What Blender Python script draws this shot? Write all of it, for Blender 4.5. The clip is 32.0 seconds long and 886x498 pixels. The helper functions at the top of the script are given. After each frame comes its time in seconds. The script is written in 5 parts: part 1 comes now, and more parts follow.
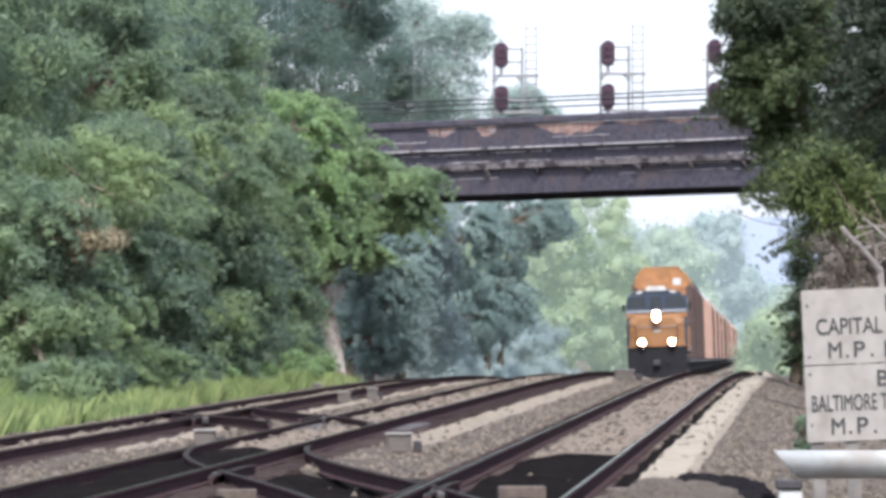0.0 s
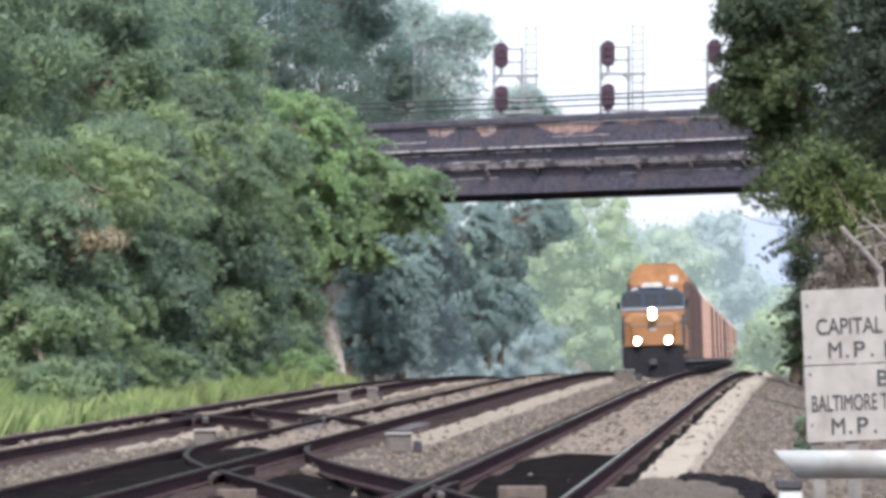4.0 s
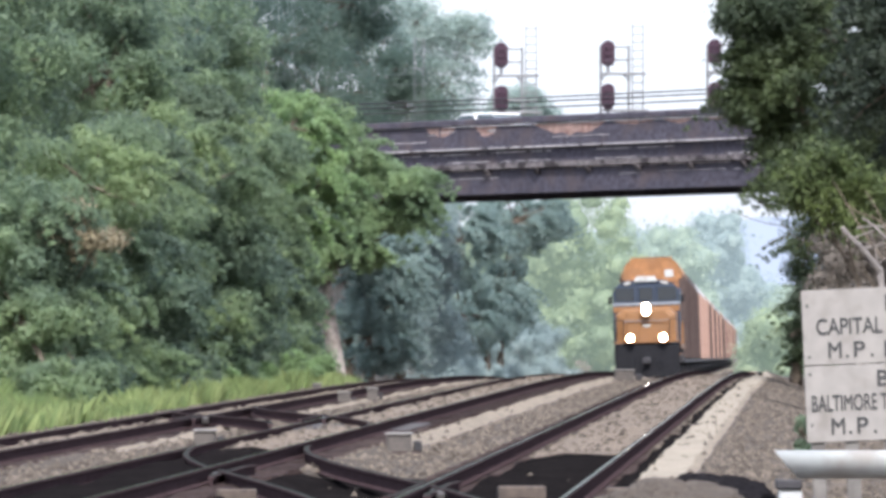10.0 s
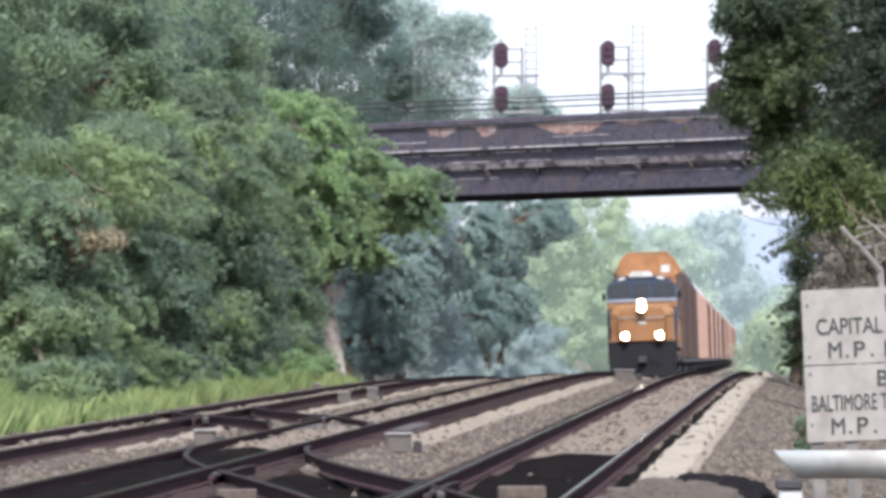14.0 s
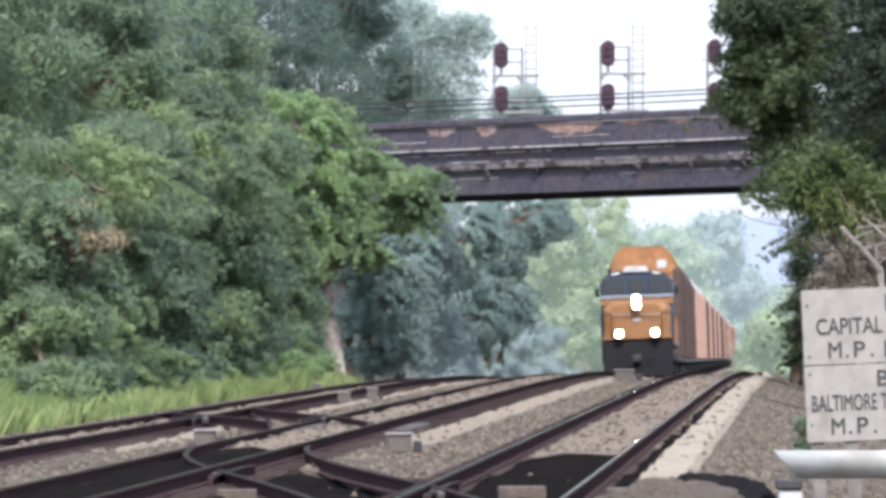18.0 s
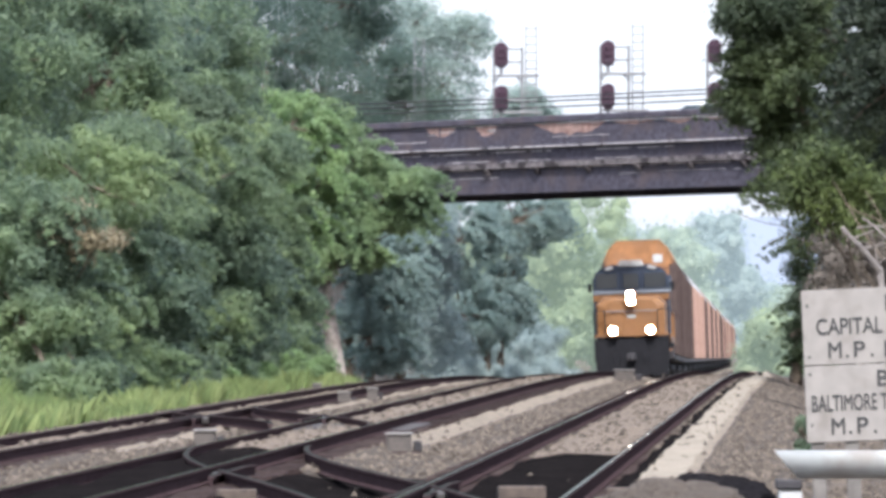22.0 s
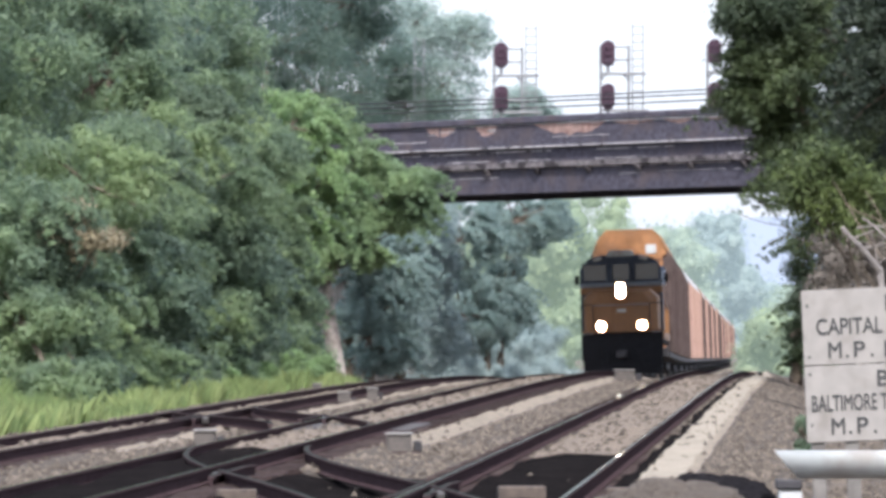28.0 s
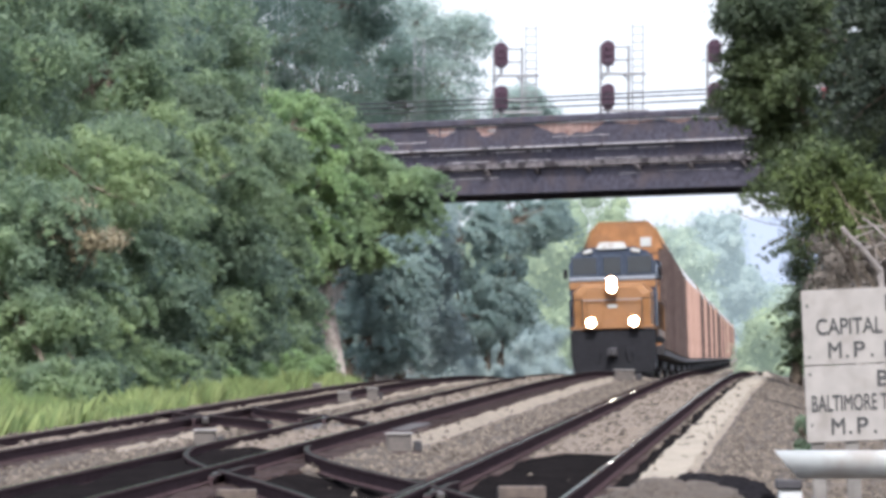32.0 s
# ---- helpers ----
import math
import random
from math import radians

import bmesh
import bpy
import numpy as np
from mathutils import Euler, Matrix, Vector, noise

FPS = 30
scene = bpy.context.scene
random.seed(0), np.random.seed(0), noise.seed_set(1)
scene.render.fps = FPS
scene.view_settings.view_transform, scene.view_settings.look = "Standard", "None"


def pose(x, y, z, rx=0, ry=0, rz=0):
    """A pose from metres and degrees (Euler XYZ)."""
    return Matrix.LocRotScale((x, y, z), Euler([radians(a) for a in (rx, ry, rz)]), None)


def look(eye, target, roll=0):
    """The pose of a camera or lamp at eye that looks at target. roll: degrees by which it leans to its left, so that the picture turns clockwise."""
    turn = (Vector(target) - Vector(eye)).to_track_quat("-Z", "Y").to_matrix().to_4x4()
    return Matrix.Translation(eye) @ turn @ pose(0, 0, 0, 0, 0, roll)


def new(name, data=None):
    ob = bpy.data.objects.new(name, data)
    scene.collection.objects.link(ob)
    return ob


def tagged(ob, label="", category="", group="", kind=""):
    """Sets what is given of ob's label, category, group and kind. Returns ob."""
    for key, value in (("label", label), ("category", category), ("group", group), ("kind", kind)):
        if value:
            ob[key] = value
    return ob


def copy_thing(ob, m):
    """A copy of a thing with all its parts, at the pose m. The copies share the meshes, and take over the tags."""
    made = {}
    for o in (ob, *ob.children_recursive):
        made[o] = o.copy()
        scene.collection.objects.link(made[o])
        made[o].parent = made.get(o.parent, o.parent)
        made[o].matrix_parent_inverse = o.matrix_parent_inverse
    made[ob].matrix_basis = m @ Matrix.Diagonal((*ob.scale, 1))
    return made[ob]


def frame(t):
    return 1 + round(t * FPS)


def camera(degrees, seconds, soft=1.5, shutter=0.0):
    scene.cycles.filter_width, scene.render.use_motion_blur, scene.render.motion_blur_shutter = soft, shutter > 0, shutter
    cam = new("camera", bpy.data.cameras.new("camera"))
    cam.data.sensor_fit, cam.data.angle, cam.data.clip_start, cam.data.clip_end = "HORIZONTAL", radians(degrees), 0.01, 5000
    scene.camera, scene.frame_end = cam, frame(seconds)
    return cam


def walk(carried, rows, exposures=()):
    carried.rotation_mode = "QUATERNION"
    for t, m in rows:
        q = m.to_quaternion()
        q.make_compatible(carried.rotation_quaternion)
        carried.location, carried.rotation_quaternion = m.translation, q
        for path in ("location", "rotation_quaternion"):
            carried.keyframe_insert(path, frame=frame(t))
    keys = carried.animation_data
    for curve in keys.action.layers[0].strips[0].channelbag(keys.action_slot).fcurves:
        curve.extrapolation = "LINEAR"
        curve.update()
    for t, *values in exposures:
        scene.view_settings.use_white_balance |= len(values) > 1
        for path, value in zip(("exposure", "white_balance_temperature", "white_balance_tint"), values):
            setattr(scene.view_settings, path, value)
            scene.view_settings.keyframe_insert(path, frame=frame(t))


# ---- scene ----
cam = camera(7.354, 32.0, soft=3.8)
walk(cam, [(0.0, pose(0, 0, 1.70, 90.512, 0, 0)), (32.0, pose(0, 0, 1.70, 90.512, 0, 0))],
     exposures=[(0.0, 0.52, 5950, 13), (32.0, 0.52, 5950, 13)])

# ---- light: hazy summer sun from behind the camera, bright sky ----
SUN_EL, SUN_AZ = radians(51), radians(177)  # azimuth clockwise from +y
world = bpy.data.worlds.new("world")
scene.world = world
world.use_nodes = True
wn = world.node_tree
sky = wn.nodes.new("ShaderNodeTexSky")
sky.sky_type = "NISHITA"
sky.sun_disc = False
sky.sun_elevation = SUN_EL
sky.sun_rotation = SUN_AZ
sky.air_density, sky.dust_density, sky.ozone_density = 1.0, 4.0, 1.0
wn.nodes["Background"].inputs["Strength"].default_value = 0.15
veil = wn.nodes.new("ShaderNodeMix")  # thin white cloud over the whole sky
veil.data_type, veil.blend_type = "RGBA", "ADD"
veil.inputs[0].default_value = 1.0
veil.inputs[7].default_value = (4.2, 4.3, 4.5, 1)
wn.links.new(sky.outputs[0], veil.inputs[6])
wn.links.new(veil.outputs[2], wn.nodes["Background"].inputs["Color"])
sun = new("sun", bpy.data.lights.new("sun", "SUN"))
sun.data.energy, sun.data.angle, sun.data.color = 5.0, radians(6.0), (1.0, 0.96, 0.90)
to_sun = Vector((math.sin(SUN_AZ) * math.cos(SUN_EL), math.cos(SUN_AZ) * math.cos(SUN_EL), math.sin(SUN_EL)))
sun.matrix_world = look(to_sun * 50, (0, 0, 0))


# ---- materials ----
def mat(name, base, rough=0.8, metal=0.0, vary=0.25, grain=20.0, stain=1.5, bump=0.15, dirt=None, per_object=0.0,
        per_island=0.0, spec=0.4, dirt_cut=(0.5, 0.7)):
    """A surface with variation at two scales, fine relief and, optionally, patches of a second colour."""
    m = bpy.data.materials.new(name)
    m.use_nodes = True
    nt = m.node_tree
    b = nt.nodes["Principled BSDF"]
    b.inputs["Roughness"].default_value = rough
    b.inputs["Metallic"].default_value = metal
    b.inputs["Specular IOR Level"].default_value = spec
    co = nt.nodes.new("ShaderNodeTexCoord").outputs["Object"]

    def noise_tex(scale, detail=4.0):
        n = nt.nodes.new("ShaderNodeTexNoise")
        n.inputs["Scale"].default_value, n.inputs["Detail"].default_value = scale, detail
        nt.links.new(co, n.inputs["Vector"])
        return n.outputs["Fac"]

    def mix(fac, a, c, kind="MIX"):
        x = nt.nodes.new("ShaderNodeMix")
        x.data_type, x.blend_type = "RGBA", kind
        for sock, v in ((x.inputs[0], fac), (x.inputs[6], a), (x.inputs[7], c)):
            if hasattr(v, "links"):
                nt.links.new(v, sock)
            else:
                sock.default_value = v
        return x.outputs[2]

    def span(fac, lo, hi, a=0.0, z=1.0):
        r = nt.nodes.new("ShaderNodeMapRange")
        nt.links.new(fac, r.inputs[0])
        for k, v in zip((1, 2, 3, 4), (lo, hi, a, z)):
            r.inputs[k].default_value = v
        return r.outputs[0]

    fine, broad = noise_tex(grain), noise_tex(stain, 3.0)
    dark = tuple(c * (1 - vary) for c in base) + (1,)
    light = tuple(min(1, c * (1 + vary)) for c in base) + (1,)
    col = mix(span(fine, 0.35, 0.65), dark, light)
    col = mix(span(broad, 0.3, 0.7, 0.0, 0.6), col, tuple(c * (1 - 0.6 * vary) for c in base) + (1,))
    if dirt:
        col = mix(span(noise_tex(stain * 2.2, 6.0), *dirt_cut), col, tuple(dirt) + (1,))
    if per_object:
        i = nt.nodes.new("ShaderNodeObjectInfo")
        h = nt.nodes.new("ShaderNodeHueSaturation")
        nt.links.new(col, h.inputs["Color"])
        nt.links.new(span(i.outputs["Random"], 0, 1, 1 - per_object, 1 + per_object), h.inputs["Value"])
        nt.links.new(span(i.outputs["Random"], 0, 1, 0.5 - 0.03 * per_object, 0.5 + 0.03 * per_object), h.inputs["Hue"])
        col = h.outputs[0]
    if per_island:
        g = nt.nodes.new("ShaderNodeNewGeometry")
        h = nt.nodes.new("ShaderNodeHueSaturation")
        nt.links.new(col, h.inputs["Color"])
        nt.links.new(span(g.outputs["Random Per Island"], 0, 1, 1 - per_island, 1 + per_island), h.inputs["Value"])
        col = h.outputs[0]
    nt.links.new(col, b.inputs["Base Color"])
    nt.links.new(span(fine, 0.3, 0.7, max(0.02, rough - 0.08), min(1, rough + 0.08)), b.inputs["Roughness"])
    if bump:
        bp = nt.nodes.new("ShaderNodeBump")
        bp.inputs["Strength"].default_value, bp.inputs["Distance"].default_value = bump, 0.02
        nt.links.new(fine, bp.inputs["Height"])
        nt.links.new(bp.outputs[0], b.inputs["Normal"])
    return m


def leaf_mat(name, base, tip, thru=0.35, island=0.35):
    """Foliage: two greens mixed by a broad noise, each leaf a little different, light passing through."""
    m = bpy.data.materials.new(name)
    m.use_nodes = True
    nt = m.node_tree
    b, out = nt.nodes["Principled BSDF"], nt.nodes["Material Output"]
    co = nt.nodes.new("ShaderNodeTexCoord").outputs["Object"]
    n = nt.nodes.new("ShaderNodeTexNoise")
    n.inputs["Scale"].default_value, n.inputs["Detail"].default_value = 0.45, 3.0
    nt.links.new(co, n.inputs["Vector"])
    r = nt.nodes.new("ShaderNodeMapRange")
    r.inputs[1].default_value, r.inputs[2].default_value = 0.38, 0.62
    nt.links.new(n.outputs["Fac"], r.inputs[0])
    x = nt.nodes.new("ShaderNodeMix")
    x.data_type = "RGBA"
    x.inputs[6].default_value, x.inputs[7].default_value = (*base, 1), (*tip, 1)
    nt.links.new(r.outputs[0], x.inputs[0])
    g = nt.nodes.new("ShaderNodeNewGeometry")
    r2 = nt.nodes.new("ShaderNodeMapRange")
    r2.inputs[3].default_value, r2.inputs[4].default_value = 1 - island, 1 + island
    nt.links.new(g.outputs["Random Per Island"], r2.inputs[0])
    h = nt.nodes.new("ShaderNodeHueSaturation")
    nt.links.new(x.outputs[2], h.inputs["Color"])
    nt.links.new(r2.outputs[0], h.inputs["Value"])
    nt.links.new(h.outputs[0], b.inputs["Base Color"])
    b.inputs["Roughness"].default_value = 0.55
    b.inputs["Specular IOR Level"].default_value = 0.3
    t = nt.nodes.new("ShaderNodeBsdfTranslucent")
    nt.links.new(h.outputs[0], t.inputs["Color"])
    ms = nt.nodes.new("ShaderNodeMixShader")
    ms.inputs[0].default_value = thru
    for sock, k in ((b.outputs[0], 1), (t.outputs[0], 2)):
        nt.links.new(sock, ms.inputs[k])
    nt.links.new(ms.outputs[0], out.inputs["Surface"])
    return m


def glow_mat(name, colour, strength, base=None):
    m = bpy.data.materials.new(name)
    m.use_nodes = True
    b = m.node_tree.nodes["Principled BSDF"]
    b.inputs["Base Color"].default_value = (*(base or colour), 1)
    b.inputs["Emission Color"].default_value = (*colour, 1)
    b.inputs["Emission Strength"].default_value = strength
    return m


BALLAST = mat("ballast", (0.074, 0.062, 0.051), 0.95, spec=0.05, grain=26, stain=0.6, vary=0.5, bump=0.8)
PALE = mat("pale_ballast", (0.185, 0.155, 0.12), 0.95, spec=0.05, grain=24, stain=1.1, vary=0.3, bump=0.6, dirt=(0.115, 0.10, 0.08), dirt_cut=(0.48, 0.75))
TAN = mat("tan_ballast", (0.15, 0.12, 0.093), 0.95, spec=0.05, grain=22, stain=0.9, vary=0.4, bump=0.8, dirt=(0.10, 0.085, 0.07), dirt_cut=(0.5, 0.75))
# paler strip of the bed along the outer side of track a
PALE_STRIP = mat("pale_strip", (0.235, 0.205, 0.16), 0.95, spec=0.05, grain=24, stain=1.1, vary=0.18, bump=0.4, dirt=(0.14, 0.12, 0.096), dirt_cut=(0.45, 0.8))
# black that stands for ground lying in shade
MOUND_SHADE = mat("mound_shade", (0.013, 0.012, 0.013), 0.95, spec=0.0, grain=18, stain=1.0, vary=0.5, bump=0.8)
# near-black bed; its strip beside track a holds the rail's shade
DARK_BED = mat("dark_ballast", (0.009, 0.008, 0.008), 0.95, spec=0.0, grain=26, stain=1.2, vary=0.5, bump=0.8, dirt=(0.013, 0.011, 0.011))
STONE = mat("ballast_stone", (0.084, 0.070, 0.056), 0.9, spec=0.08, grain=30, vary=0.3, per_island=0.55)
EARTH = mat("earth", (0.12, 0.10, 0.07), 0.95, grain=8, stain=0.5, vary=0.4, bump=0.5)
RAIL_SIDE = mat("rail_rust", (0.047, 0.032, 0.033), 0.9, spec=0.0, grain=14, stain=1.0, vary=0.35)
RAIL_TOP = mat("rail_top", (0.06, 0.065, 0.058), 0.09, 1.0, grain=6, stain=0.8, vary=0.25, bump=0.01)
RAIL_TOP.node_tree.nodes["Principled BSDF"].inputs["Specular Tint"].default_value = (0.30, 0.34, 0.28, 1)  # dims the sky's reflection at grazing angles
RAIL_DULL = mat("dull_rail_top", (0.030, 0.032, 0.030), 0.9, 0.0, spec=0.0, grain=8, stain=0.8, vary=0.3, bump=0.02)
# near-black so the tie ends carry the shade beside the rails
TIE = mat("tie_wood", (0.036, 0.026, 0.024), 0.9, spec=0.05, grain=18, stain=3, vary=0.45, bump=0.5, per_object=0.35)
STEEL_DARK = mat("dark_steel", (0.035, 0.033, 0.035), 0.6, 0.3, grain=10)
PIPE_GREY = mat("pale_grey_paint", (0.19, 0.19, 0.19), 0.55, vary=0.12, grain=8)
GALV = mat("galvanised_steel", (0.22, 0.22, 0.23), 0.5, 0.3, vary=0.12)
CONCRETE = mat("concrete", (0.36, 0.33, 0.29), 0.9, grain=9, stain=0.7, vary=0.25, bump=0.4, dirt=(0.12, 0.1, 0.08))
GIRDER = mat("bridge_girder", (0.058, 0.054, 0.068), 0.85, spec=0.15, grain=5, stain=0.5, vary=0.4, bump=0.4, dirt=(0.075, 0.060, 0.062), dirt_cut=(0.5, 0.75))
FLANGE = mat("bridge_flange", (0.13, 0.115, 0.115), 0.85, spec=0.15, grain=6, stain=0.8, vary=0.45, bump=0.4, dirt=(0.03, 0.026, 0.027), dirt_cut=(0.48, 0.6))
RUST = mat("bare_rust", (0.25, 0.165, 0.14), 0.85, grain=7, stain=1.3, vary=0.35, bump=0.4, dirt=(0.15, 0.085, 0.07))
ASPHALT = mat("asphalt", (0.06, 0.06, 0.06), 0.9, grain=30)
BARK = mat("bark", (0.12, 0.095, 0.07), 0.95, grain=9, stain=2, vary=0.45, bump=0.9)
BARK_PALE = mat("pale_bark", (0.30, 0.265, 0.235), 0.9, grain=6, stain=1.4, vary=0.35, bump=0.6, dirt=(0.12, 0.09, 0.07))
DEAD = mat("dead_wood", (0.23, 0.205, 0.185), 0.9, grain=12, vary=0.3, bump=0.5)
SIGN_WHITE = mat("sign_white", (0.215, 0.20, 0.18), 0.6, grain=8, stain=2.5, vary=0.1, bump=0.05, dirt=(0.165, 0.148, 0.13))
SIGN_BLACK = mat("sign_black", (0.03, 0.03, 0.03), 0.6, grain=20)
WEATHERED = mat("weathered_paint", (0.13, 0.12, 0.108), 0.8, grain=12, stain=3, vary=0.25, bump=0.2, dirt=(0.09, 0.08, 0.07))
PAINT_WHITE = mat("white_paint", (0.36, 0.37, 0.355), 0.5, grain=10, stain=2, vary=0.08, bump=0.05, dirt=(0.27, 0.255, 0.23))

LEAF_A = leaf_mat("leaves_vine", (0.123, 0.172, 0.123), (0.200, 0.268, 0.145), 0.66, 0.25)
LEAF_B = leaf_mat("leaves_bright", (0.211, 0.303, 0.154), (0.297, 0.408, 0.192), 0.66, 0.22)
LEAF_C = leaf_mat("leaves_deep", (0.09, 0.135, 0.115), (0.13, 0.18, 0.14), 0.66, 0.15)
LEAF_F = leaf_mat("leaves_mid", (0.108, 0.151, 0.119), (0.165, 0.217, 0.143), 0.66, 0.25)
# distance haze put into the leaf colour, pale and bluish
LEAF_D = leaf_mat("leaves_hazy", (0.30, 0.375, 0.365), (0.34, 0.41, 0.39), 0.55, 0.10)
LEAF_H = leaf_mat("leaves_fresh", (0.159, 0.217, 0.135), (0.251, 0.323, 0.156), 0.66, 0.22)
LEAF_I = leaf_mat("leaves_spring", (0.174, 0.247, 0.143), (0.257, 0.343, 0.171), 0.66, 0.22)
# the next two greens are also lifted and blued for haze
LEAF_G = leaf_mat("leaves_haze_blue", (0.23, 0.305, 0.285), (0.27, 0.345, 0.31), 0.66, 0.15)
LEAF_E = leaf_mat("leaves_haze_pale", (0.24, 0.31, 0.285), (0.30, 0.37, 0.32), 0.45, 0.25)
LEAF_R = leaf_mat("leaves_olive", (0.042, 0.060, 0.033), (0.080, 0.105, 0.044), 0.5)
# darker copy of the olive leaves, for trees that stand in shade
LEAF_K = leaf_mat("leaves_shaded", (0.024, 0.034, 0.027), (0.040, 0.054, 0.034), 0.4, 0.25)
LEAF_S = leaf_mat("leaves_shrub", (0.05, 0.07, 0.028), (0.105, 0.135, 0.042), 0.45, 0.5)
LEAF_DRY = leaf_mat("leaves_dry", (0.21, 0.18, 0.11), (0.30, 0.25, 0.17))
BRUSH = leaf_mat("dry_brush", (0.09, 0.078, 0.064), (0.15, 0.128, 0.105), 0.3, 0.3)
GRASS = leaf_mat("grass_blades", (0.13, 0.18, 0.065), (0.21, 0.25, 0.095), 0.4)


# ---- mesh helpers ----
def part(name, bm, material, parent=None, label="", smooth=False):
    """Links a bmesh as one mesh object, under parent if given."""
    me = bpy.data.meshes.new(name)
    bm.to_mesh(me)
    bm.free()
    me.materials.append(material)
    if smooth:
        me.shade_smooth()
    ob = new(name, me)
    if parent:
        ob.parent = parent
    if label:
        ob["label"] = label
    return ob


def pydata(name, verts, faces, material, parent=None, label="", smooth=False):
    me = bpy.data.meshes.new(name)
    me.from_pydata(verts, [], faces)
    me.materials.append(material)
    if smooth:
        me.shade_smooth()
    ob = new(name, me)
    if parent:
        ob.parent = parent
    if label:
        ob["label"] = label
    return ob


def box(bm, size, at=(0, 0, 0), rz=0.0, bevel=0.0, rx=0.0, ry=0.0):
    r = bmesh.ops.create_cube(bm, size=1.0, matrix=pose(*at, rx, ry, rz) @ Matrix.Diagonal((*size, 1)))
    if bevel:
        es = list({e for v in r["verts"] for e in v.link_edges})
        bmesh.ops.bevel(bm, geom=es, offset=bevel, segments=1, affect="EDGES")
    return bm


def cyl(bm, a, b, r1, r2=None, seg=10):
    a, b = Vector(a), Vector(b)
    d = b - a
    m = Matrix.Translation((a + b) / 2) @ d.to_track_quat("Z", "Y").to_matrix().to_4x4()
    bmesh.ops.create_cone(bm, cap_ends=True, segments=seg, radius1=r1, radius2=r1 if r2 is None else r2, depth=d.length, matrix=m)
    return bm


def boxes(*items):
    bm = bmesh.new()
    for it in items:
        box(bm, *it) if not isinstance(it, dict) else box(bm, **it)
    return bm


def tubes(*items, seg=8):
    bm = bmesh.new()
    for it in items:
        cyl(bm, *it, seg=seg)
    return bm


def prism(pts, y0, y1, axis="y"):
    """A closed outline (a, z) extruded along y (or x)."""
    bm = bmesh.new()
    rows = []
    for s in (y0, y1):
        rows.append([bm.verts.new((a, s, z) if axis == "y" else (s, a, z)) for a, z in pts])
    k = len(pts)
    for i in range(k):
        j = (i + 1) % k
        bm.faces.new((rows[0][i], rows[0][j], rows[1][j], rows[1][i]))
    bm.faces.new(rows[0][::-1])
    bm.faces.new(rows[1])
    bmesh.ops.recalc_face_normals(bm, faces=bm.faces)
    return bm


def thing(name, label, category, at=None, group="", kind=""):
    ob = new(name)
    ob.empty_display_size = 0.3
    if at is not None:
        ob.matrix_world = at if isinstance(at, Matrix) else Matrix.Translation(at)
    return tagged(ob, label, category, group, kind)


# ---- the lie of the land: track level and line along the way (y) ----
def smooth_line(pts, half):
    ys, vs = zip(*pts)
    grid = np.arange(-700, 2600, 2.0)
    v = np.mean([np.interp(grid + o, ys, vs) for o in np.linspace(-half, half, 9)], axis=0)
    return lambda y: float(np.interp(y, grid, v))


level = smooth_line([(-900, 0), (178, 0), (200, -0.05), (218, -0.22), (244, -0.60), (300, -1.25), (351, -1.80), (700, -4.2), (1100, -6.7), (3000, -14)], 10)
line_b = smooth_line([(-900, -55.48), (170, 1.78), (244, 6.15), (351, 10.95), (600, 22.4), (900, 36.3), (2700, 119.6)], 22)
OFF = {"a": 4.30, "b": 0.0, "c": -4.05}
LOW = {"a": (0.0, 0.0), "b": (-0.07, 0.0), "c": (-0.21, -0.13)}  # left and right rail against the level


def track_x(k, y):
    return line_b(y) + OFF[k]


def ground_z(x, y):
    """Height of the ground sheet: ballast bed, a shallow ditch, rising banks, dropping far off."""
    d = x - line_b(y)
    z = level(y) - 0.26
    if d < -5.2:
        z -= min(0.45, (-5.2 - d) * 0.25)
    if d < -8:
        z += min(1.6, (-8 - d) * 0.18)
    if d > 6.2:
        z -= min(0.35, (d - 6.2) * 0.3)
    if d > 9.5:
        z += min(1.8, (d - 9.5) * 0.3)
    for c in (1.44, -2.60):
        z += 0.11 * max(0.0, 1 - abs(d - c) / 0.28)
    z += 0.11 * min(1.0, max(0.0, (0.50 - abs(d - 5.62)) / 0.12))
    for c in (4.36, 0.06, -3.99):
        z += 0.13 * min(1.0, max(0.0, (0.72 - abs(d - c)) / 0.16))
    if -5.2 < d < -2.0:
        z -= 0.17 * min(1, (-2.0 - d) / 1.0)
    return z


